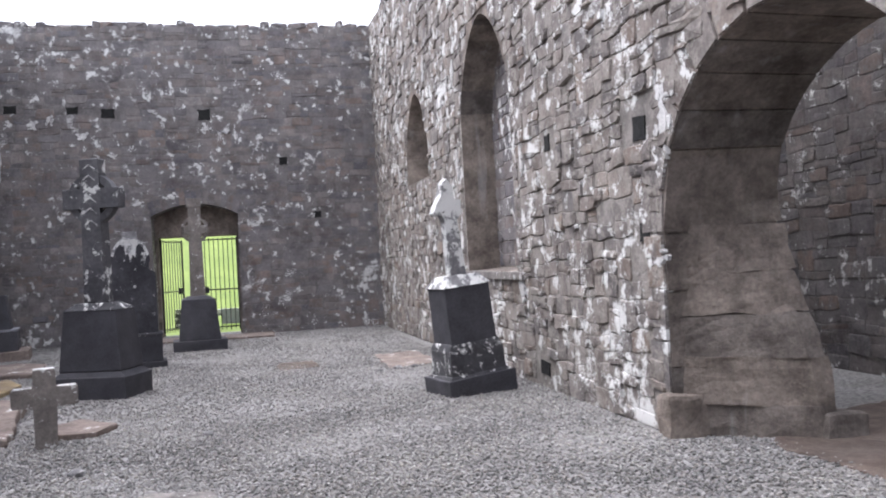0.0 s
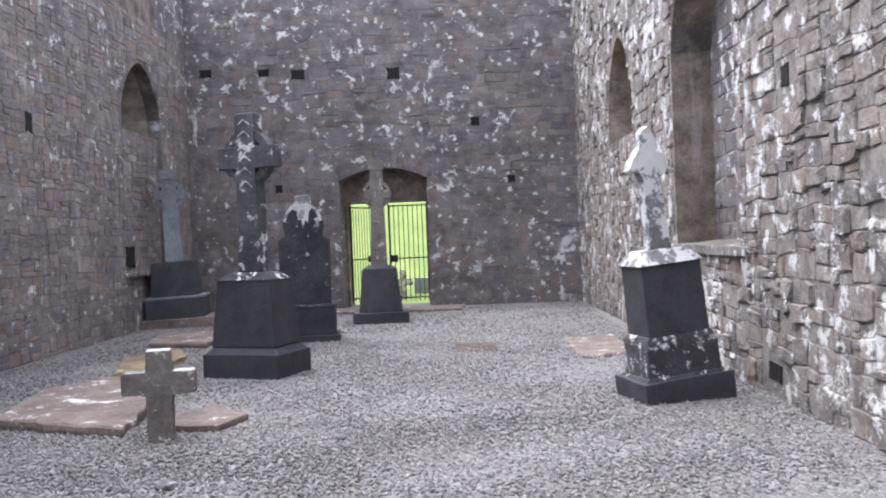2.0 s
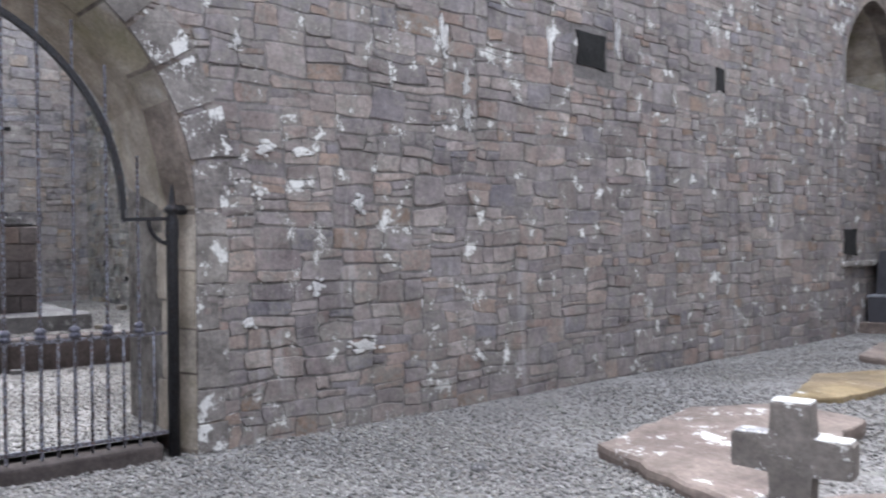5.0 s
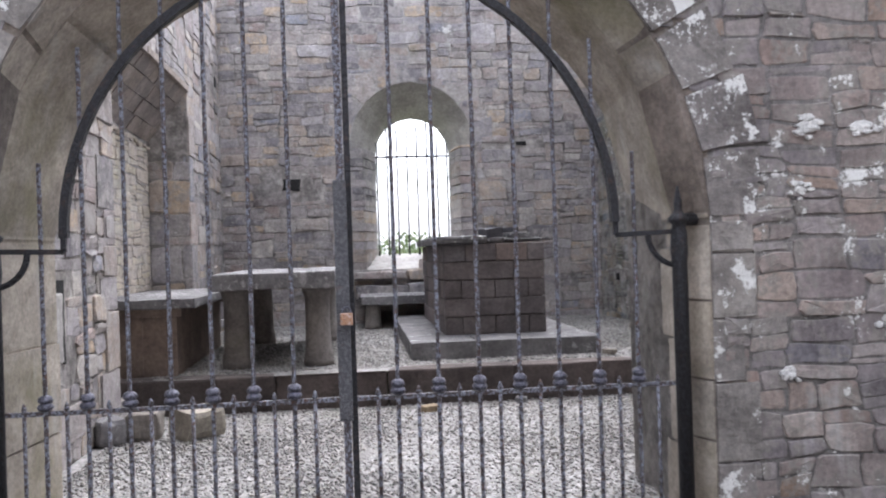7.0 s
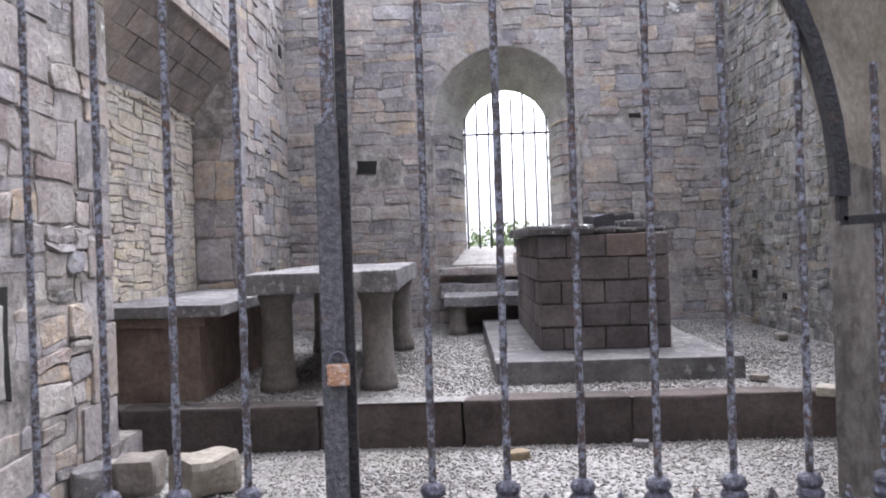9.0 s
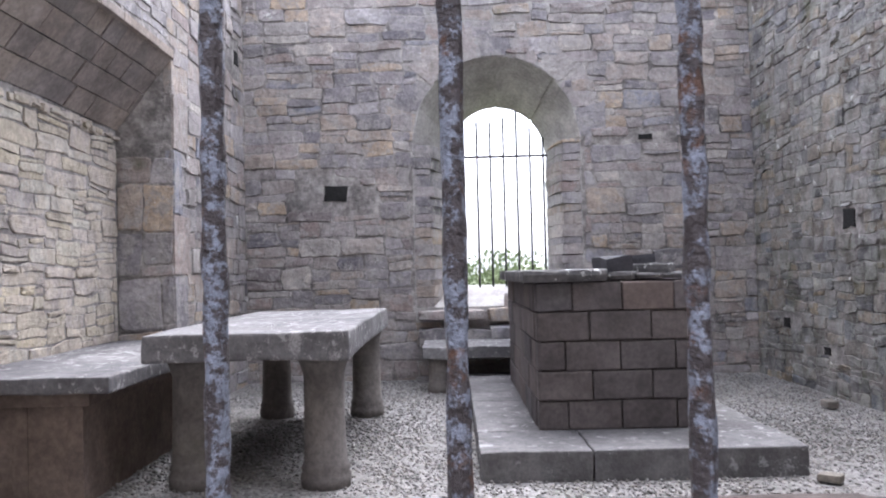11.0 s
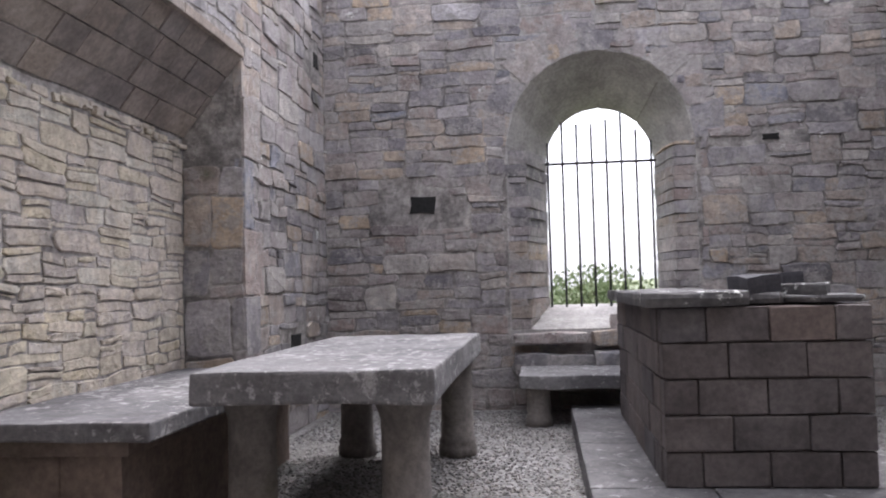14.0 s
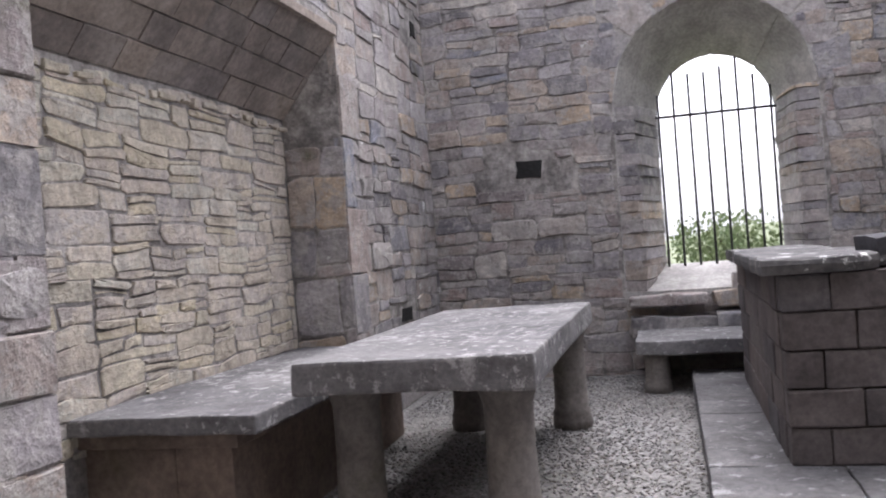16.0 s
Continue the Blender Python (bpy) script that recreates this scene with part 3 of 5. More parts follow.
def lichen_patch(wall, rng, u, z, w, h):
    """A crust of white lichen: a cluster of ragged spots on the wall's face."""
    bm = bmesh.new()
    n = 18
    big = max(w, h)
    for j in range(7 + int(big * 14)):
        k = 0.55 if j == 0 else rng.uniform(0.1, 0.32)
        ang, far = rng.uniform(0, 6.283), math.sqrt(rng.random()) * (0 if j == 0 else 0.9)
        cu, cz = u + w / 2 * far * math.cos(ang), z + h / 2 * far * math.sin(ang)
        rw, rh = max(0.012, w / 2 * k), max(0.012, h / 2 * k)
        rim = []
        for i in range(n):
            q = rng.uniform(0.55, 1.1)
            rim.append((cu + rw * q * math.cos(2 * math.pi * i / n), cz + rh * q * math.sin(2 * math.pi * i / n)))
        d = rng.uniform(0.018, 0.026)
        a = [bm.verts.new((x, 0.01, q)) for x, q in rim]
        b = [bm.verts.new((cu + (x - cu) * 0.94, -d, cz + (q - cz) * 0.94)) for x, q in rim]
        c = bm.verts.new((cu, -d - 0.003, cz))
        for i in range(n):
            bm.faces.new((a[i], a[(i + 1) % n], b[(i + 1) % n], b[i]))
            bm.faces.new((b[i], b[(i + 1) % n], c))
    finish("lichen", bm, M_LICHEN, wall, "crust of white lichen")


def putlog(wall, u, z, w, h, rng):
    """Small near-black plate coloured as an open hole's shade, framed by proud stones."""
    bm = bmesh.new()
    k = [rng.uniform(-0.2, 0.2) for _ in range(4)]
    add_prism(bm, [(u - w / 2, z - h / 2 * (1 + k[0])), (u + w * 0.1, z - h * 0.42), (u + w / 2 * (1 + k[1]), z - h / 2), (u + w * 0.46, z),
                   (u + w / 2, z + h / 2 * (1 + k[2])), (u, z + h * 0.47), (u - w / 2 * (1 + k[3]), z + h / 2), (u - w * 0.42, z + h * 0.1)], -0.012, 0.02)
    finish("hole_shade", bm, M_HOLESHADE, wall, "dark plate coloured as the shade inside an open hole")


rng = random.Random(7)
SK = 1.83           # the nave's long walls lean off the square by this angle
L0 = (-4.05, -16.0)
R0 = (3.14, 5.44)


def lu(y):
    return (y - L0[1]) * 1.0005


def ru(y):
    return (R0[1] - y) * 1.0005


# nave end wall with the doorway
door = opening(-1.68 + 4.9, 0.1 + 4.9, -0.3, 2.60, 0.24, "seg")
wall_east = wall_body("wall_east", pose(-4.9, 5.44, 0), 8.5, 6.6, 1.1, [door], M_NAVE_MORTAR,
                      "dark grey rubble stone wall spotted with white lichen, with a gated doorway")
# nave side wall with the gated arch and the tall niche
gate_arch = opening(lu(-10.53), lu(-7.285), -0.3, 1.53, 1.62, "round", None, lu(-10.53), lu(-7.36), 1.53, 1.55)
niche = opening(lu(1.89), lu(3.74), -0.3, 3.75, 0.86, "pointed")
inner_arch = opening(lu(-10.53), lu(-7.36), -0.3, 1.53, 1.55, "round", None, lu(-10.44), lu(-7.31), 1.53, 1.45)
inner_niche = opening(lu(1.89), lu(3.74), -0.3, 3.75, 0.86, "pointed", 0.6, lu(2.0), lu(3.64))
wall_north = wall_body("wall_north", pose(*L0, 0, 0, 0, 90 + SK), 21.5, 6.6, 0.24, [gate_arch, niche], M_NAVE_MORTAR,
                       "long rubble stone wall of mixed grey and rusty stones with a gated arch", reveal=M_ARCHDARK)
wall_core = wall_body("wall_north_core", pose(*L0, 0, 0, 0, 90 + SK) @ Matrix.Translation((0, 0.24, 0)), 21.5, 6.55, 0.66, [inner_arch, inner_niche], M_CHAPEL_MORTAR,
          "inner half of the long wall, dressed stone in the arch", reveal=M_DRESSED)
# nave side wall with blocked windows and the open arch
lanc1 = opening(ru(1.81), ru(-0.04), 2.72, 3.2, 1.0, "pointed", 0.5, ru(1.6), ru(0.15), sillb=2.95)
lanc2 = opening(ru(-2.2), ru(-4.35), 1.18, 3.3, 1.05, "pointed", 0.42, ru(-2.3), ru(-4.28), sillb=1.22)
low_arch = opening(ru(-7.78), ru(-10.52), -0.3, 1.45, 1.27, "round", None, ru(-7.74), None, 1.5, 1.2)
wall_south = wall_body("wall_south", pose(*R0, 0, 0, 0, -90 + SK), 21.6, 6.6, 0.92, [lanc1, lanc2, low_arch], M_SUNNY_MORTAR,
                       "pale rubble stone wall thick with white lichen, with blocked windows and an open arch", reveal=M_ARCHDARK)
wall_west = wall_body("wall_west", pose(4.2, -16, 0, 0, 0, 180), 8.6, 3.0, 0.8, [], M_NAVE_MORTAR, "plain rubble stone end wall")
# side space behind the open arch
wall_aisle = wall_body("wall_aisle", pose(6.3, 2, 0, 0, 0, -90 + SK), 18, 3.9, 0.8, [], M_NAVE_MORTAR,
                       "low dark rubble stone wall flecked with lichen")
wall_aisle_end = wall_body("wall_aisle_end", pose(4.0, -0.5, 0), 3.0, 3.3, 0.7, [], M_NAVE_MORTAR, "dark rubble stone cross wall")
# chapel
CX, CL, CR, CF = -13.1, -10.8, -5.25, 0.44
window = opening(10.8 - 8.96, 10.8 - 7.12, 1.2, 3.0, 0.94, "round", None, 10.8 - 8.57, 10.8 - 7.41, 2.94, 0.58, 1.42)
wall_altar = wall_body("wall_chapel_end", pose(CX, CL, 0, 0, 0, 90), 5.55, 5.2, 0.8, [window], M_CHAPEL_MORTAR,
                       "grey coursed rubble chapel wall with a barred round-headed window", reveal=M_REVEAL)
recess = opening(7.46 - 4.6, 10.65 - 4.6, 0.3, 3.38, 0.015, "seg", 0.45, None, None, 2.80, 0.015, 0.3)
wall_tomb = wall_body("wall_chapel_left", pose(-4.6, CL, 0, 0, 0, 180), 9.4, 5.2, 1.0, [recess], M_CHAPEL_MORTAR,
                      "grey-brown rubble chapel wall with a wide tomb recess", reveal=M_CHAPEL_MORTAR)
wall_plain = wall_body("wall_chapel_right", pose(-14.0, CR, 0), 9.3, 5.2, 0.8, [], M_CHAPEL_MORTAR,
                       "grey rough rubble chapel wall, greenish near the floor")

# ---- floors ----
def sheet(name, x0, x1, y0, y1, z, material, label, step=0.4, amp=0.012):
    bm = bmesh.new()
    nx, ny = max(2, int((x1 - x0) / step)), max(2, int((y1 - y0) / step))
    g = [[bm.verts.new((x0 + (x1 - x0) * i / nx, y0 + (y1 - y0) * j / ny,
                        z + amp * noise.noise(Vector((i * 0.37, j * 0.41, z))))) for j in range(ny + 1)] for i in range(nx + 1)]
    for i in range(nx):
        for j in range(ny):
            bm.faces.new((g[i][j], g[i + 1][j], g[i + 1][j + 1], g[i][j + 1]))
    return tagged(finish(name, bm, material, smooth=True), label, "floor", kind="structure")


sheet("floor_nave", -4.9, 6.6, -16, 6.6, 0.0, M_BED, "grey stone-chip gravel floor of the roofless nave")
sheet("floor_chapel_low", -8.0, -4.5, CL - 0.1, CR + 0.1, 0.12, M_BED, "gravel floor just inside the gate")
sheet("floor_chapel", -13.2, -7.9, CL - 0.6, CR + 0.1, CF - 0.02, M_BED, "raised gravel floor of the chapel")


def terrain():
    bm = bmesh.new()
    n = 60
    def height(x, y):
        d = max(0.0, y - 8)
        h = 0.30 * min(d, 30) * min(1.0, d / 4) - 0.35
        w = max(0.0, -18 - x)
        return h - 0.085 * min(w, 60)
    xs = [(-1 + 2 * i / n) for i in range(n + 1)]
    pts = [[None] * (n + 1) for _ in range(n + 1)]
    for i, a in enumerate(xs):
        for j, b in enumerate(xs):
            x, y = math.copysign(abs(a) ** 2.2, a) * 900, math.copysign(abs(b) ** 2.2, b) * 900
            pts[i][j] = bm.verts.new((x, y, height(x, y)))
    for i in range(n):
        for j in range(n):
            f = bm.faces.new((pts[i][j], pts[i + 1][j], pts[i + 1][j + 1], pts[i][j + 1]))
            f.material_index = 0 if f.calc_center_median().y > 6 and f.calc_center_median().x > -9 else 1
    ob = finish("ground", bm, M_GRASS, smooth=True)
    ob.data.materials.append(M_FIELD)
    return tagged(ob, "bright green grass rising outside the ruin", "grass", kind="structure")


terrain()


# ---- tombs and crosses in the nave ----
def cross_outline(h, w0, w1, arm, arm_z, arm_h, flare=1.0):
    """Tapering shaft with arms, as (x, z) pairs."""
    a = arm_h / 2
    wt = w1 * flare
    return [(-w0 / 2, 0), (w0 / 2, 0), (w1 / 2, arm_z - a), (arm, arm_z - a * flare), (arm, arm_z + a * flare), (w1 / 2, arm_z + a),
            (wt / 2, h), (-wt / 2, h), (-w1 / 2, arm_z + a), (-arm, arm_z + a * flare), (-arm, arm_z - a * flare), (-w1 / 2, arm_z - a)]


def ring(bm, r0, r1, z, y0, y1, n=28):
    """A flat stone ring standing in the plane of the cross."""
    rows = [[bm.verts.new((q * math.cos(2 * math.pi * i / n), y, z + q * math.sin(2 * math.pi * i / n))) for i in range(n)]
            for q, y in ((r0, y0), (r1, y0), (r1, y1), (r0, y1))]
    for a, b in zip(rows, rows[1:] + rows[:1]):
        for i in range(n):
            bm.faces.new((a[i], a[(i + 1) % n], b[(i + 1) % n], b[i]))


def ringed_cross(parent, z, h, w0, w1, arm, arm_z, arm_h, t, ring_r, ring_w, material, label, flare=1.15, cap=0.0, worn=0.004, lines=None):
    bm = bmesh.new()
    add_prism(bm, cross_outline(h, w0, w1, arm, arm_z, arm_h, flare), -t / 2, t / 2)
    bmesh.ops.bevel(bm, geom=bm.edges[:], offset=0.01, segments=1, affect="EDGES")
    if ring_r:
        ring(bm, ring_r - ring_w, ring_r, arm_z, -t * 0.33, t * 0.33)
    if cap:
        add_box(bm, (-w1 * flare / 2 - 0.02, -t / 2 - 0.02, h - cap), (w1 * flare / 2 + 0.02, t / 2 + 0.02, h), 0.008)
    ob = finish("cross", bm, material, parent, label)
    ob.location.z = z
    return ob


def block(parent, name, w, d, z0, z1, material, label="", top=None, bevel=0.012, worn=0.0, seed=1.0):
    bm = bmesh.new()
    add_box(bm, (-w / 2, -d / 2, z0), (w / 2, d / 2, z1), bevel, top=top)
    if worn:
        roughen(bm, 2, worn, 7, seed)
    return finish(name, bm, material, parent, label)


def tomb_large_cross():
    e = thing("cross_monument", pose(-1.2, -2.98, 0, 0, 0, -18), "tall carved ringed cross on a dark tapering stone pedestal", "grave monument")
    block(e, "base", 0.90, 0.66, -0.05, 0.25, M_TOMBDARK, "dark limestone base", worn=0.006)
    block(e, "base_slope", 0.86, 0.62, 0.25, 0.31, M_TOMBDARK, top=(0.84, 0.84), bevel=0.006)
    block(e, "pedestal", 0.75, 0.54, 0.31, 1.0, M_TOMBDARK, "smooth dark tapering pedestal", top=(0.84, 0.84), bevel=0.015)
    block(e, "cap", 0.645, 0.47, 1.0, 1.08, M_TOMBCAP, "sloping cap whitened by lichen", top=(0.6, 0.6), bevel=0.008)
    c = ringed_cross(e, 1.08, 1.66, 0.27, 0.21, 0.34, 1.2, 0.21, 0.18, 0.29, 0.08, M_BIGCROSS, "carved ringed cross streaked with white lichen", 1.12)
    r = random.Random(4)
    for z in (0.9, 1.04, 1.16, 1.28, 1.42, 1.54):
        bm = bmesh.new()
        add_bar(bm, (-0.075, -0.092, z), (0.0, -0.092, z + 0.05), 0.006, 6)
        add_bar(bm, (0.0, -0.092, z + 0.05), (0.075, -0.092, z + r.uniform(-0.02, 0.02)), 0.006, 6)
        finish("carving", bm, M_CROSSWHITE, c, "pale interlaced carving")


def tomb_right():
    e = thing("cross_monument", pose(2.74, -4.88, 0, 0, -5.2, 15) @ Matrix.Diagonal((0.87, 0.87, 1, 1)), "dark stepped tomb leaning over, with a broken cross white with lichen", "grave monument")
    block(e, "base", 0.88, 0.66, -0.09, 0.19, M_TOMBDARK, "dark rough base stone", worn=0.012, seed=2)
    block(e, "base_edge", 0.83, 0.61, 0.18, 0.215, M_TOMBCAP, "base edge whitened by lichen", worn=0.01, seed=3, top=(0.92, 0.92))
    block(e, "plinth", 0.72, 0.54, 0.205, 0.46, M_TOMBCAP, "plinth edged with lichen", worn=0.012, seed=4, top=(0.96, 0.96))
    block(e, "plinth_slope", 0.70, 0.52, 0.46, 0.53, M_TOMBCAP, "sloping plinth edge with lichen", worn=0.008, seed=5, top=(0.88, 0.88))
    block(e, "pedestal", 0.60, 0.46, 0.52, 1.10, M_TOMBDARK, "dark inscribed pedestal block", top=(0.97, 0.97), worn=0.006, seed=6)
    block(e, "cap", 0.64, 0.50, 1.09, 1.20, M_CROSSWHITE, "sloping cap white with lichen", top=(0.66, 0.66), worn=0.014, seed=8)
    bm = bmesh.new()
    add_prism(bm, [(-0.14, 0), (0.14, 0), (0.105, 0.58), (0.2, 0.62), (0.21, 0.76), (0.1, 0.79), (0.105, 0.9), (0.02, 1.0), (-0.08, 0.955), (-0.13, 0.83),
                   (-0.22, 0.76), (-0.3, 0.66), (-0.26, 0.63), (-0.19, 0.68), (-0.12, 0.56)], -0.08, 0.08)
    bmesh.ops.scale(bm, vec=(0.72, 0.8, 1.0), verts=bm.verts[:])
    bmesh.ops.triangulate(bm, faces=bm.faces[:])
    roughen(bm, 1, 0.01, 9, 5)
    ob = finish("cross", bm, M_CROSSWHITE, e, "worn broken cross covered with white lichen")
    ob.location.z = 1.19


def tomb_door():
    e = thing("cross_monument", pose(-0.55, 2.45, 0, 0, 0, 6), "slender grey cross on a dark pedestal before the doorway", "grave monument")
    block(e, "base", 0.92, 0.74, -0.05, 0.18, M_TOMBDARK, worn=0.008, seed=3)
    block(e, "pedestal", 0.72, 0.56, 0.18, 0.90, M_TOMBDARK, "dark tapering pedestal", top=(0.8, 0.8))
    block(e, "cap", 0.57, 0.45, 0.90, 0.96, M_TOMBDARK, top=(0.62, 0.62), bevel=0.008)
    ringed_cross(e, 0.94, 1.76, 0.27, 0.2, 0.2, 1.2, 0.13, 0.16, 0.24, 0.05, M_SMALLCROSS, "grey ringed stone cross with a pale head", 1.1, 0.16)


def tomb_niche():
    e = thing("cross_monument", pose(-4.22, 3.05, 0, 0, -2, 12), "pale grey granite cross on a stepped dark pedestal by the niche", "grave monument")
    block(e, "step", 1.34, 1.0, -0.05, 0.16, M_SLAB, "rough step", worn=0.015, seed=5)
    block(e, "plinth", 1.0, 0.8, 0.16, 0.50, M_TOMBDARK, "dark plinth", worn=0.006, seed=9)
    block(e, "ledge", 1.02, 0.82, 0.50, 0.54, M_CROSSGREY, "pale ledge")
    block(e, "pedestal", 0.82, 0.66, 0.54, 1.14, M_TOMBDARK, "grey tapering pedestal", top=(0.86, 0.86))
    ringed_cross(e, 1.14, 1.62, 0.31, 0.23, 0.26, 1.18, 0.16, 0.18, 0.27, 0.08, M_CROSSGREY, "pale grey ringed cross", 1.08, 0.17)


def tomb_scroll():
    e = thing("headstone", pose(-1.3, 0.05, 0, 0, 0, 8) @ Matrix.Diagonal((0.7, 1, 1, 1)), "tall dark headstone with a scrolled top white with lichen", "headstone")
    block(e, "step", 1.3, 0.62, -0.05, 0.09, M_TOMBDARK, worn=0.006)
    block(e, "plinth", 1.14, 0.5, 0.09, 0.47, M_TOMBDARK, "dark plinth", worn=0.005)
    block(e, "ledge", 1.18, 0.53, 0.47, 0.51, M_TOMBCAP)
    bm = bmesh.new()
    out = [(-0.5, 0), (0.5, 0), (0.5, 0.9), (0.37, 0.95), (0.37, 1.04)]
    out += [(0.40 * math.cos(a), 1.08 + 0.33 * math.sin(a)) for a in [k * math.pi / 12 for k in range(0, 13)]]
    out += [(-0.37, 1.04), (-0.37, 0.95), (-0.5, 0.9)]
    add_prism(bm, out, -0.14, 0.14)
    ob = finish("slab", bm, M_STELE, e, "dark shouldered slab streaked with lichen")
    ob.location.z = 0.51
    bm = bmesh.new()
    add_box(bm, (-0.15, -0.16, 1.36), (0.15, 0.15, 1.52), 0.012)
    ob = finish("crest_block", bm, M_CROSSWHITE, e, "square crest white with lichen")
    ob.location.z = 0.51
    bm = bmesh.new()
    add_prism(bm, [(-0.2, 1.37), (-0.16, 1.3), (-0.11, 1.31), (-0.09, 1.17), (-0.03, 1.2), (0.0, 1.05), (0.05, 1.18), (0.1, 1.14), (0.13, 1.29), (0.2, 1.36)], -0.15, -0.13)
    ob = finish("lichen_crust", bm, M_CROSSWHITE, e, "white lichen running down from the crest")
    ob.location.z = 0.51
    for k in (-1, 1):
        bm = bmesh.new()
        arc = [math.pi / 2 - k * (0.1 + i * 0.13) for i in range(10)]
        add_prism(bm, [(0.40 * math.cos(a), 1.05 + 0.40 * math.sin(a)) for a in arc] + [(0.35 * math.cos(a), 1.05 + 0.34 * math.sin(a)) for a in arc[::-1]], -0.165, -0.13)
        ob = finish("scroll", bm, M_CROSSWHITE, e, "scrolled crest white with lichen")
        ob.location.z = 0.51


tomb_large_cross(), tomb_right(), tomb_door(), tomb_niche(), tomb_scroll()

e = thing("small_cross", pose(-1.08, -6.0, 0, 0, 0, 14), "small plain brown-grey stone cross set in gravel", "cross")
bm = bmesh.new()
add_prism(bm, cross_outline(0.64, 0.17, 0.165, 0.25, 0.415, 0.15), -0.065, 0.065)
bmesh.ops.bevel(bm, geom=bm.edges[:], offset=0.007, segments=2, affect="EDGES")
finish("cross", bm, M_SMALLCROSS, e)
for x, z, w in ((0, 0.636, 0.08), (-0.167, 0.487, 0.07), (0.167, 0.487, 0.07)):
    bm = bmesh.new()
    add_box(bm, (x - w, -0.055, z), (x + w, 0.055, z + 0.011), 0.004)
    finish("lichen_crust", bm, M_CROSSWHITE, e, "white lichen on the upper faces")


def slab(name, pts, z, t, material, label, seed, tilt=(0, 0), category="stone slab"):
    """A broken flat slab with an uneven outline."""
    r = random.Random(seed)
    cx, cy = sum(p[0] for p in pts) / len(pts), sum(p[1] for p in pts) / len(pts)
    ring_ = []
    for (x0, y0), (x1, y1) in zip(pts, pts[1:] + pts[:1]):
        n = max(2, int(math.hypot(x1 - x0, y1 - y0) / 0.14))
        for k in range(n):
            s = k / n
            j = 0.0 if k == 0 else 0.022
            ring_.append((x0 + (x1 - x0) * s - cx + r.uniform(-j, j), y0 + (y1 - y0) * s - cy + r.uniform(-j, j)))
    bm = bmesh.new()
    layers = []
    for zz, k in ((0, 0.985), (t * 0.55, 1.0), (t * 0.9, 0.995), (t, 0.975)):
        layers.append([bm.verts.new((x * k, y * k, zz + (r.uniform(-0.006, 0.006) if zz else 0))) for x, y in ring_])
    n = len(ring_)
    for a, b in zip(layers, layers[1:]):
        for i in range(n):
            bm.faces.new((a[i], a[(i + 1) % n], b[(i + 1) % n], b[i]))
    mid = bm.verts.new((0, 0, t))
    for i in range(n):
        bm.faces.new((layers[-1][i], layers[-1][(i + 1) % n], mid))
    bm.faces.new(layers[0][::-1])
    ob = finish(name, bm, material)
    ob.matrix_world = pose(cx, cy, z, tilt[0], tilt[1], 0)
    return tagged(ob, label, category)


slab("grave_slab", [(-2.64, -5.46), (-1.42, -5.86), (-1.53, -5.2), (-1.7, -4.5), (-1.85, -3.62), (-2.5, -3.58), (-2.85, -4.2)], -0.01, 0.11, M_SLAB, "large broken brown sandstone slab lying in gravel", 1, (1, 1))
slab("grave_slab", [(-1.1, -5.74), (-0.75, -5.76), (-0.64, -5.36), (-1.05, -4.93), (-1.28, -5.35)], -0.01, 0.06, M_SLAB,
     "small broken slab mottled with white lichen", 2)
slab("grave_slab", [(-2.77, -3.0), (-2.47, -2.66), (-2.43, -1.68), (-2.85, -0.8), (-3.25, -1.62)], -0.01, 0.06, M_SLABYELLOW, "yellowish flat sandstone slab", 3, (0, -1))
slab("grave_slab", [(-3.45, -0.28), (-2.57, -0.5), (-2.75, 0.9), (-3.31, 1.4), (-3.82, 1.05)], -0.01, 0.08, M_SLAB, "reddish brown flat slab on gravel", 4)
slab("grave_slab", [(-0.2, -8.4), (0.42, -8.42), (0.38, -8.1), (0.0, -8.02), (-0.2, -8.15)], -0.01, 0.035, M_QUOIN, "pale flat stone sunk in gravel", 5)
slab("grave_slab", [(0.75, -1.85), (1.35, -1.75), (1.3, -0.95), (0.8, -1.0)], -0.02, 0.03, M_MUD, "flat damp stone level with the gravel", 6)
slab("grave_slab", [(2.2, -2.5), (2.9, -2.3), (2.85, -0.6), (2.2, -0.8)], -0.02, 0.035, M_SLAB, "brown flat slab by the wall", 7)
slab("door_step", [(-2.1, 4.3), (0.75, 4.15), (0.75, 5.2), (-2.1, 5.3)], -0.02, 0.06, M_SLAB, "worn stone step before the doorway", 8, category="step")
slab("earth_patch", [(4.15, -10.3), (5.95, -9.9), (5.95, -7.2), (4.3, -7.75), (4.0, -8.4)], -0.02, 0.035, M_MUD, "bare damp brown earth under the arch", 9, category="earth")
for k, (x, y, s) in enumerate(((2.3, -2.62, 0.06), (2.52, -2.56, 0.05), (2.05, -2.7, 0.04), (0.2, -6.1, 0.05), (-0.6, -7.2, 0.06), (-2.9, -6.2, 0.05))):
    bm = bmesh.new()
    bmesh.ops.create_icosphere(bm, subdivisions=2, radius=s)
    for v in bm.verts:
        v.co *= 1 + 0.25 * noise.noise(v.co * 25 + Vector((k, 0, 0)))
        v.co.z *= 0.55
    ob = finish("pebble", bm, M_TABLETOP)
    ob.location = (x, y, s * 0.3)
    tagged(ob, "pale loose stone lying on gravel", "stone", "loose stones in the nave")


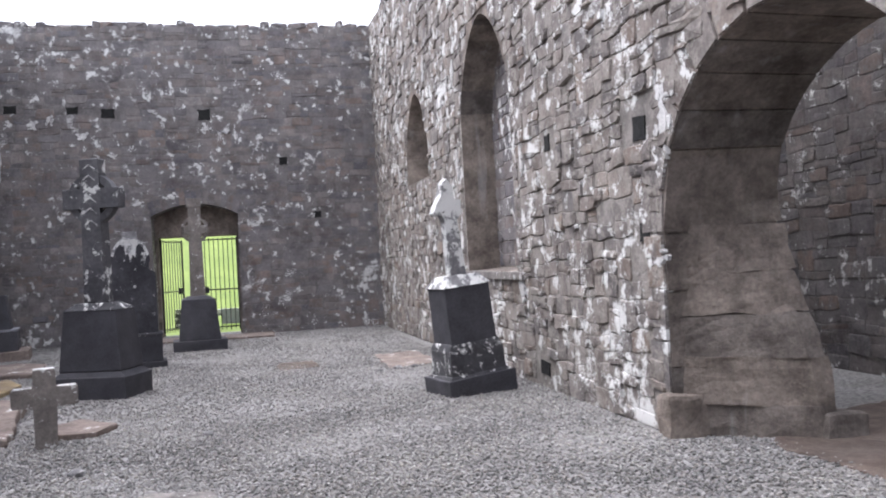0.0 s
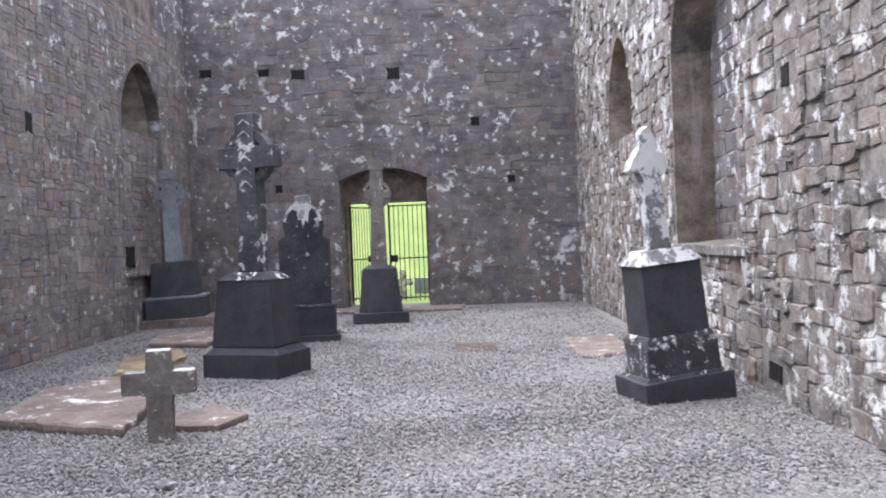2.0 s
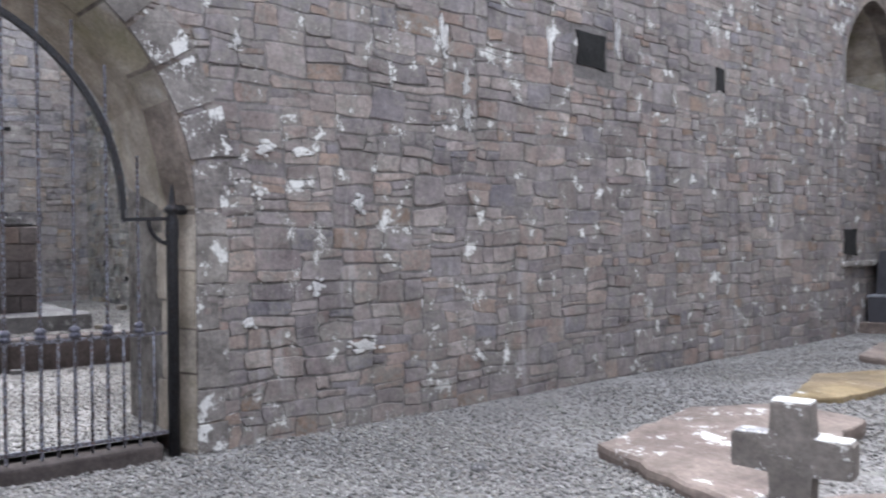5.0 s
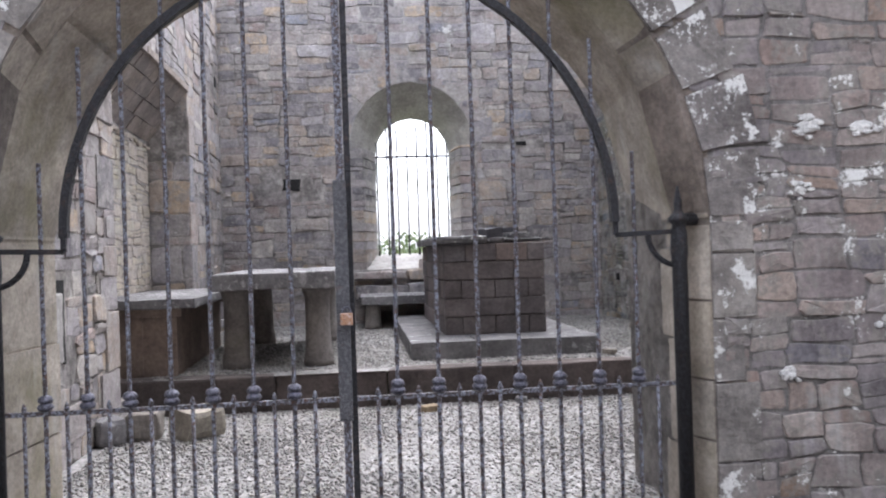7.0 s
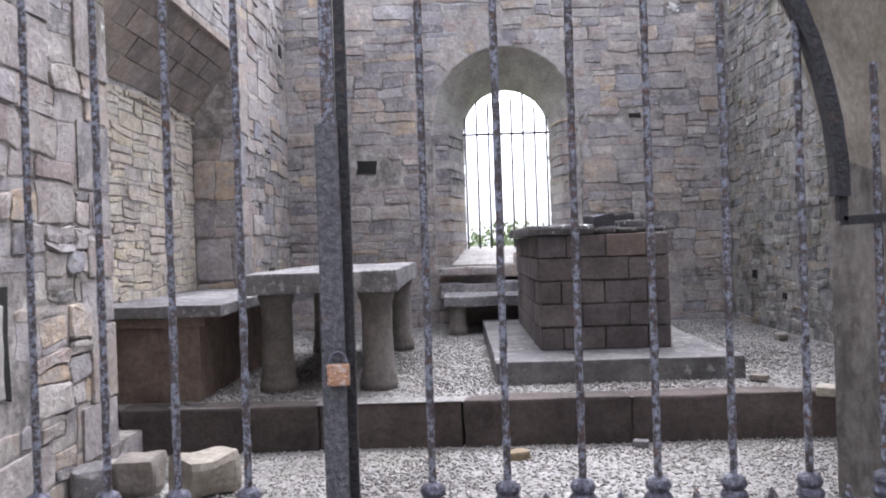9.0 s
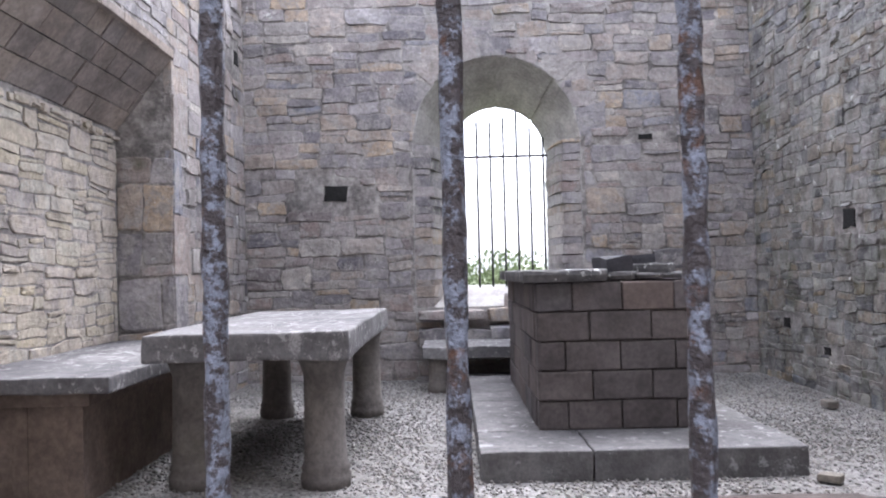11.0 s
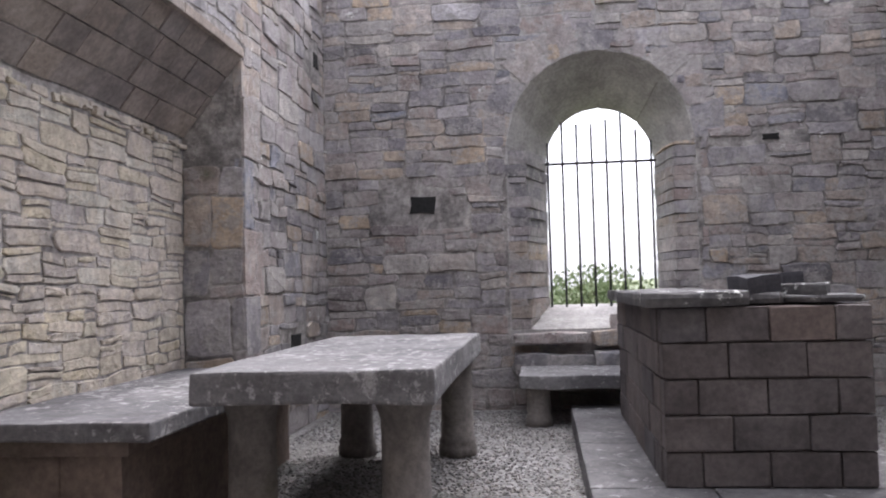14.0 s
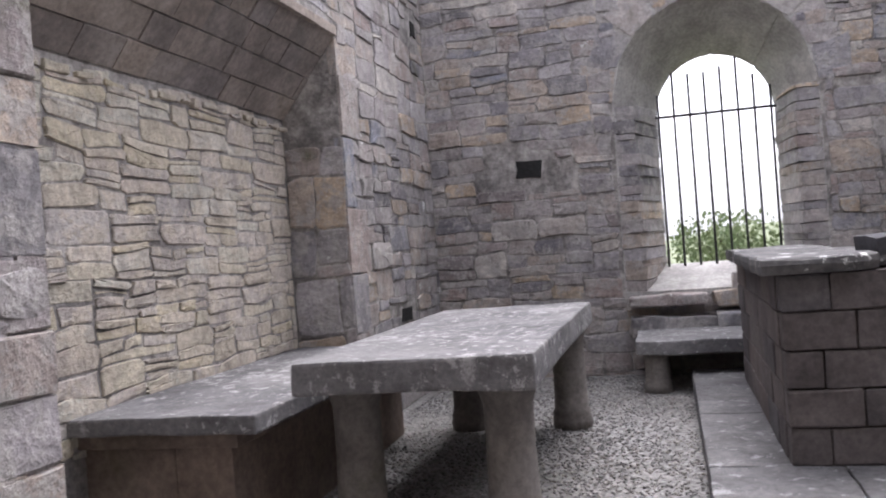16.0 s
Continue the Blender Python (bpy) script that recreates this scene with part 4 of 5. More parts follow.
# ---- chapel furniture ----
def table_tomb():
    e = thing("table_tomb", pose(-9.6, -9.61, CF), "thick weathered grey slab on four round stone legs", "table tomb")
    bm = bmesh.new()
    add_box(bm, (-1.39, -0.58, 0.70), (1.38, 0.5, 0.85), 0.015)
    roughen(bm, 5, 0.012, 5, 3)
    finish("slab", bm, M_TABLETOP, e, "thick slab speckled with pale lichen")
    for x, y in ((1.1, 0.33), (1.05, -0.47 + 0.06), (-1.24, 0.33), (-1.24, -0.41)):
        bm = bmesh.new()
        add_lathe(bm, [(0.135, -0.03), (0.14, 0.05), (0.128, 0.07), (0.136, 0.09), (0.12, 0.12), (0.112, 0.4), (0.112, 0.6), (0.13, 0.66), (0.145, 0.705)], 24)
        for v in bm.verts:
            v.co.xy *= 1 + 0.03 * noise.noise(v.co * 6 + Vector((x, y, 0)))
        ob = finish("leg", bm, M_LEG, e, smooth=True)
        ob.location = (x, y, 0)


def chest_tomb():
    e = thing("chest_tomb", pose(-9.45, -10.85, CF), "brown stone chest tomb under a flat lichened slab in the recess", "chest tomb")
    bm = bmesh.new()
    add_box(bm, (-1.25, -0.55, -0.05), (1.26, 0.36, 0.56), 0.012)
    finish("body", bm, M_CHEST, e, "brown mossy chest panels")
    bm = bmesh.new()
    add_box(bm, (-1.3, -0.58, 0.50), (1.31, 0.42, 0.57), 0.006)
    finish("moulding", bm, M_CHEST, e)
    for y in (0.05, 0.34):
        bm = bmesh.new()
        add_box(bm, (1.255, y - 0.05, 0.0), (1.275, y + 0.03, 0.5), 0.004)
        finish("corner_strip", bm, M_CHEST, e)
    bm = bmesh.new()
    add_box(bm, (-1.2, -0.4, 0.57), (1.38, 0.55, 0.655), 0.012)
    roughen(bm, 5, 0.01, 6, 1)
    finish("slab", bm, M_TABLETOP, e, "flat slab speckled with pale lichen")


def altar():
    e = thing("altar_tomb", pose(-9.09, -8.045, 0), "block-built altar of brown-grey stone courses with a broken slab on top", "altar tomb")
    r = random.Random(3)
    W, D, z = 1.035, 2.56, 0.585
    bm = bmesh.new()
    add_box(bm, (-D + 0.03, 0.03, z), (-0.03, W - 0.03, z + 0.9))
    finish("core", bm, M_KERB, e, "dark recessed joints")
    splits = ([0, 0.18, 0.5, 0.83, 1], [0, 0.33, 0.69, 1], [0, 0.17, 0.5, 0.83, 1], [0, 0.32, 0.69, 1], [0, 0.22, 0.52, 0.83, 1])
    h = 0.183
    for c in range(5):
        zz = z + c * h
        s = splits[c]
        for a, b in zip(s, s[1:]):
            bm = bmesh.new()
            add_box(bm, (-0.14, a * W + 0.004, zz + 0.004), (r.uniform(-0.006, 0.006), b * W - 0.004, zz + h - 0.005), 0.009, 0.003, r)
            finish("block", bm, M_ALTAR, e)
        xs = [0.14, 0.62, 1.12, 1.62, 2.1, D] if c % 2 else [0.14, 0.42, 0.9, 1.4, 1.9, D]
        for a, b in zip(xs, xs[1:]):
            for y0, y1 in ((r.uniform(-0.005, 0.005), 0.14), (W - 0.14, W)):
                bm = bmesh.new()
                add_box(bm, (-b + 0.004, y0, zz + 0.004), (-a - 0.004, y1, zz + h - 0.005), 0.009, 0.003, r)
                finish("block", bm, M_ALTAR, e)
    top = z + 5 * h
    for k, (pts, t, m) in enumerate((([(-2.66, -0.07), (0.07, -0.08), (0.06, 0.3), (-0.05, 0.46), (-2.62, 0.52)], 0.075, M_SLATE),
                                     ([(-1.9, 0.5), (-0.25, 0.42), (-0.1, 0.62), (-0.4, 0.75), (-2.0, 0.8)], 0.05, M_SLATE),
                                     ([(-2.3, 0.62), (-0.2, 0.66), (-0.02, 0.8), (-0.04, 1.02), (-2.3, 1.05)], 0.035, M_SLATE),
                                     ([(-1.2, 0.6), (-0.3, 0.68), (-0.12, 0.86), (-0.5, 1.0), (-1.3, 0.98)], 0.07, M_SLATE))):
        ob = slab("top_slab", pts, 0, t, m, "", 20 + k)
        del ob["category"]
        ob.parent = e
        ob.location.z = top + 0.003 + (0.03 if k == 3 else 0.004 * k)
    ob = slab("loose_stone", [(-0.35, 0.44), (-0.14, 0.5), (-0.1, 0.66), (-0.3, 0.64)], 0, 0.09, M_TOMBDARK, "", 31)
    ob.matrix_world = pose(-9.36, -7.5, top + 0.065, 6, 3, 0)
    tagged(ob, "dark loose stone on the broken altar slab", "stone")
    ob = slab("loose_stone", [(-0.9, 0.6), (-0.6, 0.58), (-0.55, 0.8), (-0.85, 0.85)], 0, 0.06, M_TOMBDARK, "", 32)
    ob.matrix_world = pose(-9.9, -7.28, top + 0.1, 3, -3, 20)
    tagged(ob, "dark flat loose stone on the altar", "stone")


def platform():
    e = thing("altar_step", pose(-8.48, -8.43, CF), "low platform of grey flagstones under the altar", "platform")
    bm = bmesh.new()
    add_box(bm, (-3.7, 0.03, -0.1), (-0.03, 1.77, 0.12))
    finish("core", bm, M_KERB, e)
    for x0, x1, y0, y1 in ((-0.62, 0, 0, 0.62), (-0.62, 0, 0.62, 1.8), (-1.9, -0.62, 0, 0.55), (-3.75, -1.9, 0, 0.55), (-3.75, -0.62, 0.55, 1.8)):
        bm = bmesh.new()
        add_box(bm, (x0 + 0.004, y0 + 0.004, -0.03), (x1 - 0.004, y1 - 0.004, 0.148), 0.012)
        roughen(bm, 3, 0.008, 5, x0)
        finish("flagstone", bm, M_FLAG, e)


def bench_tomb():
    e = thing("bench_tomb", pose(-12.5, -8.2, CF), "low grey slab on short stone legs against the chapel wall", "table tomb")
    bm = bmesh.new()
    add_box(bm, (-0.55, -0.66, 0.31), (0.55, 0.8, 0.425), 0.012)
    roughen(bm, 4, 0.012, 5, 8)
    finish("slab", bm, M_TABLETOP, e, "weathered slab")
    for x, y in ((0.4, -0.5), (0.4, 0.6), (-0.4, -0.5), (-0.4, 0.6)):
        bm = bmesh.new()
        add_lathe(bm, [(0.12, -0.03), (0.115, 0.05), (0.1, 0.1), (0.1, 0.27), (0.115, 0.315)], 16)
        ob = finish("leg", bm, M_LEG, e, smooth=True)
        ob.location = (x, y, 0)


table_tomb(), chest_tomb(), altar(), platform(), bench_tomb()

# step between the two floor levels
kerb = thing("kerb", pose(-7.9, 0, 0.1), "dark brown stone kerb stepping up to the raised floor", "kerb", kind="structure")
y = CL - 0.15
kr = random.Random(12)
while y < CR:
    w = min(kr.uniform(0.8, 1.9), CR - y)
    bm = bmesh.new()
    add_box(bm, (-0.22, y + 0.004, -0.1), (kr.uniform(-0.012, 0.02), y + w - 0.004, 0.32 + kr.uniform(-0.01, 0.012)), 0.02)
    roughen(bm, 3, 0.014, 5, y)
    finish("kerb_stone", bm, M_KERB, kerb)
    y += w
bm = bmesh.new()
add_box(bm, (-4.62, -10.4, -0.1), (-4.33, -7.5, 0.09), 0.015)
roughen(bm, 3, 0.012, 4, 2)
tagged(finish("threshold", bm, M_KERB), "worn brown stone threshold under the gate", "step", kind="structure")
# rubble sill under the window
sill = thing("window_rubble", pose(CX, -8.03, 0), "broken rubble stones below the chapel window", "rubble", kind="structure")
sr = random.Random(5)
for k, (x, yy, z, w, d, h) in enumerate(((0.06, -0.55, 1.12, 0.7, 0.3, 0.1), (0.05, 0.2, 1.13, 0.7, 0.3, 0.12), (0.1, -0.5, 0.86, 0.8, 0.25, 0.2), (0.14, 0.15, 0.93, 0.55, 0.35, 0.14),
                                        (0.12, 0.55, 0.78, 0.5, 0.3, 0.16), (0.0, 0.25, 1.25, 0.42, 0.25, 0.18), (0.1, -0.15, 0.68, 0.9, 0.25, 0.14))):
    bm = bmesh.new()
    add_box(bm, (-d / 2, -w / 2, -h / 2), (d / 2, w / 2, h / 2), 0.02)
    roughen(bm, 3, 0.03, 6, k * 3.1)
    ob = finish("stone", bm, M_CHAPEL, sill)
    ob.matrix_local = pose(x, yy, z, sr.uniform(-4, 4), sr.uniform(-8, 2), sr.uniform(-5, 5))


def boulder(x, y, z, sx, sy, sz, seed, material, label):
    bm = bmesh.new()
    add_box(bm, (-sx, -sy, -sz), (sx, sy, sz), min(sx, sy, sz) * 0.45)
    roughen(bm, 2, min(sx, sy, sz) * 0.3, 5, seed)
    ob = finish("loose_stone", bm, material)
    ob.matrix_world = pose(x, y, z + sz * 0.9, 0, 0, seed * 40)
    tagged(ob, label, "stone", "loose stones inside the gate")


boulder(-7.0, -10.12, 0.12, 0.15, 0.16, 0.12, 1.0, M_BOULDER, "squared pale block lying inside the gate")
boulder(-7.05, -10.5, 0.12, 0.12, 0.13, 0.11, 2.2, M_BOULDER, "yellowish rounded block lying inside the gate")
boulder(-6.9, -10.72, 0.12, 0.1, 0.12, 0.1, 3.1, M_TABLETOP, "grey mottled stone lying by the wall")
boulder(-7.75, -7.55, 0.12, 0.04, 0.05, 0.03, 4.0, M_TABLETOP, "small white stone at the foot of the kerb")
boulder(-7.55, -8.35, 0.12, 0.05, 0.07, 0.03, 5.0, M_SLABYELLOW, "small yellow stone on the gravel")
boulder(-7.9, -6.3, 0.4, 0.06, 0.08, 0.03, 6.0, M_BOULDER, "small grey stone on the kerb")
boulder(-10.6, -5.6, CF, 0.05, 0.06, 0.03, 7.0, M_BOULDER, "small grey stone near the wall")
boulder(-8.3, -6.6, CF, 0.04, 0.06, 0.02, 8.0, M_BOULDER, "small flat stone by the platform")


# ---- the iron gate in the arch ----
GX = -4.40


def gate():
    e = thing("iron_gate", pose(GX, -8.95, 0), "rusty flaking blue-grey wrought iron double gate with knobs, chained shut", "gate")
    cy, r0, zc = -8.948 + 8.95, 1.232, 1.535

    def bar(name, a, b, r, material, square=False, label=""):
        bm = bmesh.new()
        add_bar(bm, a, b, r, 10, square)
        return finish(name, bm, material, e, label, smooth=not square)

    left = [-10.28 + 0.1783 * i + 8.95 for i in range(7)]
    right = [-8.747 + 0.1873 * i + 8.95 for i in range(7)]
    rr = random.Random(6)
    for y in left + right:
        top = 2.95 if abs(y) < 0.5 else zc + math.sqrt(max(0.02, (r0 + 0.09) ** 2 - (y - cy) ** 2)) + 0.1
        bm = bmesh.new()
        zs = [0.0 + 0.012 * i for i in range(int((top) / 0.012))]
        rings = []
        for z in zs:
            k = 0.0098
            row = []
            for q in range(10):
                a = math.pi * 2 * q / 10
                kk = k + 0.0022 * noise.noise(Vector((y * 7 + 60 * k * math.cos(a) * 3, z * 45, 60 * k * math.sin(a) * 3))) + 0.0012 * noise.noise(Vector((y * 9, z * 14, 3)))
                row.append(bm.verts.new((kk * math.cos(a), y + kk * math.sin(a), z + 0.1)))
            rings.append(row)
        for p, q in zip(rings, rings[1:]):
            for i in range(10):
                bm.faces.new((p[i], p[(i + 1) % 10], q[(i + 1) % 10], q[i]))
        bm.faces.new(rings[-1])
        b = finish("bar", bm, M_BAR, e, smooth=True)
        bm = bmesh.new()
        add_lathe(bm, [(0.012, 0.785), (0.03, 0.792), (0.036, 0.803), (0.03, 0.815), (0.022, 0.819), (0.03, 0.825), (0.033, 0.835), (0.026, 0.848), (0.012, 0.856)], 14, (0, y))
        finish("knob", bm, M_KNOB, b, "turned iron knob", smooth=True)
    mids = [(a + b) / 2 for a, b in zip(left, left[1:])] + [(a + b) / 2 for a, b in zip(right, right[1:])] + [left[0] - 0.09, left[-1] + 0.09, right[0] - 0.09, right[-1] + 0.09]
    for y in mids:
        bm = bmesh.new()
        add_bar(bm, (0, y, 0.1), (0, y, 0.79), 0.009, 8)
        add_lathe(bm, [(0.009, 0.785), (0.013, 0.792), (0.008, 0.81), (0.002, 0.822)], 8, (0, y))
        finish("short_bar", bm, M_BAR, e, smooth=True)
    for a, b in ((-1.5, -0.06), (0.0, 1.5)):
        bar("rail", (0, a, 0.775), (0, b, 0.775), 0.014, M_BAR, True)
        bar("bottom_rail", (0, a, 0.16), (0, b, 0.16), 0.016, M_BAR, True)
    # flat iron arch with its two brackets
    bm = bmesh.new()
    n = 40
    rows = [[bm.verts.new((x, cy + q * math.cos(math.pi * i / n), zc + q * math.sin(math.pi * i / n))) for i in range(n + 1)]
            for x, q in ((-0.012, r0 - 0.02), (0.03, r0 - 0.02), (0.03, r0 + 0.016), (-0.012, r0 + 0.016))]
    for a, b in zip(rows, rows[1:] + rows[:1]):
        for i in range(n):
            bm.faces.new((a[i], a[i + 1], b[i + 1], b[i]))
    for i in (0, n):
        bm.faces.new([row[i] for row in rows])
    finish("arch_bar", bm, M_IRON, e, "flat black iron arch")
    for k in (-1, 1):
        y0, y1 = cy + k * r0, cy + k * 1.535
        bm = bmesh.new()
        add_bar(bm, (0.01, y0, zc - 0.06), (0.01, y1, zc - 0.05), 0.016, 4, True)
        add_bar(bm, (0.01, y0, zc - 0.06), (0.01, y0, zc + 0.03), 0.016, 4, True)
        for i in range(6):
            a, b = math.pi / 2 * i / 6, math.pi / 2 * (i + 1) / 6
            p = lambda q: (0.01, y1 - k * (0.16 - 0.16 * math.sin(q)), zc - 0.22 + 0.16 * (1 - math.cos(q)) + 0.0)
            q = lambda w: (0.01, y1 - k * 0.15 * (math.sin(w)), zc - 0.21 + 0.15 * (1 - math.cos(w)))
            add_bar(bm, q(a), q(b), 0.014, 6)
        finish("bracket", bm, M_IRON, e, "black iron bracket")
        bm = bmesh.new()
        add_lathe(bm, [(0.036, 0.0), (0.036, zc - 0.2), (0.042, zc - 0.15), (0.038, zc - 0.05), (0.03, zc - 0.02), (0.045, zc - 0.005), (0.05, zc + 0.01), (0.03, zc + 0.03),
                       (0.018, zc + 0.05), (0.02, zc + 0.08), (0.006, zc + 0.16)], 14, (0.01, y1))
        finish("hinge_post", bm, M_IRON, e, "black iron hinge post with a spike", smooth=True)
        bm = bmesh.new()
        add_bar(bm, (0.01, y1, zc + 0.005), (-0.02, y1 + k * 0.09, zc + 0.005), 0.03, 8)
        finish("hinge_strap", bm, M_IRON, e)
    # meeting stiles and the cover plate
    bm = bmesh.new()
    add_box(bm, (-0.012, -0.045, 0.1), (0.012, -0.012, 2.85), 0.003)
    finish("stile", bm, M_BAR, e)
    bm = bmesh.new()
    add_box(bm, (-0.012, -0.008, 0.1), (0.012, 0.02, 2.85), 0.003)
    finish("stile", bm, M_IRON, e)
    bm = bmesh.new()
    add_box(bm, (0.014, -0.062, 0.68), (0.026, -0.002, 1.76), 0.004)
    roughen(bm, 2, 0.002, 20, 1)
    finish("cover_plate", bm, M_PLATE, e, "dull grey iron cover plate")
    lock = thing("padlock", pose(GX + 0.045, -8.95 - 0.018, 1.11), "worn copper-coloured brass padlock hanging on the gate", "padlock")
    bm = bmesh.new()
    add_box(bm, (-0.012, -0.028, 0), (0.012, 0.028, 0.055), 0.006)
    finish("body", bm, M_BRASS, lock)
    bm = bmesh.new()
    rows = []
    for i in range(11):
        a = math.pi * i / 10
        rows.append([bm.verts.new((0.005 * math.sin(q), (0.02 + 0.005 * math.cos(q)) * math.cos(a), 0.055 + (0.026 + 0.005 * math.cos(q)) * math.sin(a)))
                     for q in [math.pi * k / 4 for k in range(8)]])
    for p, q in zip(rows, rows[1:]):
        for k in range(8):
            bm.faces.new((p[k], p[(k + 1) % 8], q[(k + 1) % 8], q[k]))
    finish("shackle", bm, M_KNOB, lock)


gate()


# ---- window bars ----
def window_grille():
    e = thing("window_grille", pose(CX - 0.72, -8.0, 0), "thin black iron bars in the chapel window", "window grille")
    for i in range(8):
        y = -0.54 + 0.155 * i
        half = 0.59
        top = 2.94 + 0.56 * math.sqrt(max(0, 1 - (y / half) ** 2))
        top -= (0.02, 0.0, 0.12, 0.16, 0.12, 0.0, 0.1, 0.02)[i]
        bm = bmesh.new()
        add_bar(bm, (0, y, 1.38), (0, y, top), 0.013, 8)
        finish("bar", bm, M_IRON, e, smooth=True)
    bm = bmesh.new()
    add_bar(bm, (0, -0.63, 2.92), (0, 0.63, 2.92), 0.015, 8)
    finish("crossbar", bm, M_IRON, e)


window_grille()


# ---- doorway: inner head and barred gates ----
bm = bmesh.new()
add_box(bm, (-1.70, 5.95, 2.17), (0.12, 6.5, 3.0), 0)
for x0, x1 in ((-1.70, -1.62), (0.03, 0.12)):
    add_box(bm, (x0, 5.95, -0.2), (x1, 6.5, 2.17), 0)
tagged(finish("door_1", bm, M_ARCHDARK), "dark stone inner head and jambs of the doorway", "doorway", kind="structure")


def door_leaf(m, width, label):
    e = thing("barred_gate", m, label, "gate", "doorway gates")
    for z in (0.12, 0.95, 2.06):
        bm = bmesh.new()
        add_bar(bm, (0, 0, z), (width, 0, z), 0.018, 4, True)
        finish("rail", bm, M_IRON, e)
    n = int(width / 0.095)
    for i in range(n + 1):
        bm = bmesh.new()
        x = width * i / n
        add_bar(bm, (x, 0, 0.05), (x, 0, 2.1), 0.022 if i in (0, n) else 0.009, 8)
        finish("bar", bm, M_IRON, e)
    bm = bmesh.new()
    add_box(bm, (width - 0.16, -0.03, 0.88), (width - 0.01, 0.03, 1.02), 0.004)
    finish("latch", bm, M_IRON, e)


door_leaf(pose(0.02, 6.2, 0.03, 0, 0, 180), 0.8, "black iron barred gate leaf, closed, in the doorway")
door_leaf(pose(-1.6, 6.2, 0.03, 0, 0, 62), 0.78, "black iron barred gate leaf, standing open outwards")


# ---- outside ----
def tree(x, y, z, h, spread, seed, leaf, label, count=3500, trunk=True):
    r = random.Random(seed)
    e = thing("tree" if trunk else "bush", pose(x, y, z), label, "tree" if trunk else "bush", "plants beyond the window")
    if trunk:
        bm = bmesh.new()
        add_lathe(bm, [(0.3, -0.3), (0.22, h * 0.2), (0.14, h * 0.5), (0.05, h * 0.85)], 9)
        for i in range(6):
            a = i * 1.1
            add_bar(bm, (0, 0, h * (0.3 + 0.07 * i)), (math.cos(a) * spread * 0.6, math.sin(a) * spread * 0.6, h * (0.5 + 0.06 * i)), 0.06, 6)
        finish("trunk", bm, M_BARK, e)
    lumps = [(r.gauss(0, spread * 0.42), r.gauss(0, spread * 0.42), h * r.uniform(0.38, 0.88), spread * r.uniform(0.25, 0.5)) for _ in range(13)]
    verts, faces = [], []
    for i in range(count):
        cx, cy, cz, rad = lumps[r.randrange(13)]
        d = Vector((r.gauss(0, 1), r.gauss(0, 1), r.gauss(0, 0.8))).normalized() * rad * r.uniform(0.6, 1.05)
        c = Vector((cx, cy, cz)) + d
        c.z = min(max(c.z, 0.1), h)
        q = Euler((r.uniform(0, 6), r.uniform(0, 6), r.uniform(0, 6))).to_matrix()
        s = r.uniform(0.09, 0.2) * (1 if trunk else 0.32)
        k = len(verts)
        verts += [c + q @ Vector(p) for p in ((-s, 0, 0), (0, -s * 0.55, 0.05 * s), (s, 0, 0), (0, s * 0.55, -0.05 * s))]
        faces.append((k, k + 1, k + 2, k + 3))
    raw("crown" if trunk else "foliage", verts, faces, leaf, e)


tree(-47, 1.5, -2.9, 5.3, 3.2, 1, M_LEAF, "dark green broad round tree beyond the chapel window", 7000)
tree(-52, -5, -3.2, 5.8, 3.6, 2, M_LEAF, "dark green spreading tree on the far side of the field")
tree(-50, 7, -3.1, 4.9, 3.4, 3, M_LEAF, "green tree in a row beyond the window")
tree(-58, -13, -3.8, 5.6, 3.6, 4, M_LEAF, "distant green tree half hidden by the window jamb")
tree(-56, 13, -3.6, 5.4, 3.6, 8, M_LEAF, "distant dark green tree beyond the field")
for k in range(7):
    tree(-34 - 2 * (k % 3), -15 + 4.2 * k, -1.75 - 0.17 * (k % 3), 1.5 + 0.35 * (k % 2), 2.0, 20 + k, M_BUSH, "pale green bush below the chapel window", 5200, False)

e = thing("headstone", pose(-0.77, 8.6, -0.3, 0, 0, 5), "small white cross headstone in the grass outside", "headstone")
bm = bmesh.new()
add_prism(bm, cross_outline(0.95, 0.2, 0.17, 0.24, 0.66, 0.16), -0.06, 0.06)
finish("cross", bm, M_CROSSWHITE, e)
block(e, "base", 0.5, 0.35, -0.1, 0.15, M_CROSSWHITE)
e = thing("headstone", pose(-0.3, 9.3, -0.3, 0, 0, -6), "low grey headstone in the grass outside the doorway", "headstone")
block(e, "slab", 0.55, 0.14, 0.0, 0.72, M_CROSSGREY, top=(0.9, 1.0))
block(e, "base", 0.7, 0.3, -0.1, 0.12, M_CROSSGREY)
e = thing("headstone", pose(-1.45, 9.0, -0.32, 0, 0, 4), "low dark headstone flecked with white lichen outside the doorway", "headstone")
block(e, "slab", 0.5, 0.14, 0.0, 0.8, M_TOMBCAP, top=(0.85, 1.0))
block(e, "base", 0.66, 0.3, -0.1, 0.12, M_TOMBDARK)

# ---- infill of the niche and the blocked windows ----
infill = thing("niche_infill", pose(*L0, 0, 0, 0, 90 + SK), "masonry filling the lower part of the niche", "wall", kind="structure")
bm = bmesh.new()
add_box(bm, (lu(1.9), 0.07, -0.1), (lu(3.73), 0.84, 3.4))
finish("masonry", bm, M_NAVE_MORTAR, infill)
bm = bmesh.new()
add_box(bm, (lu(1.7), -0.06, 0.93), (lu(3.73), 0.3, 1.0), 0.02)
finish("ledge", bm, M_QUOIN, infill, "pale stone ledge")

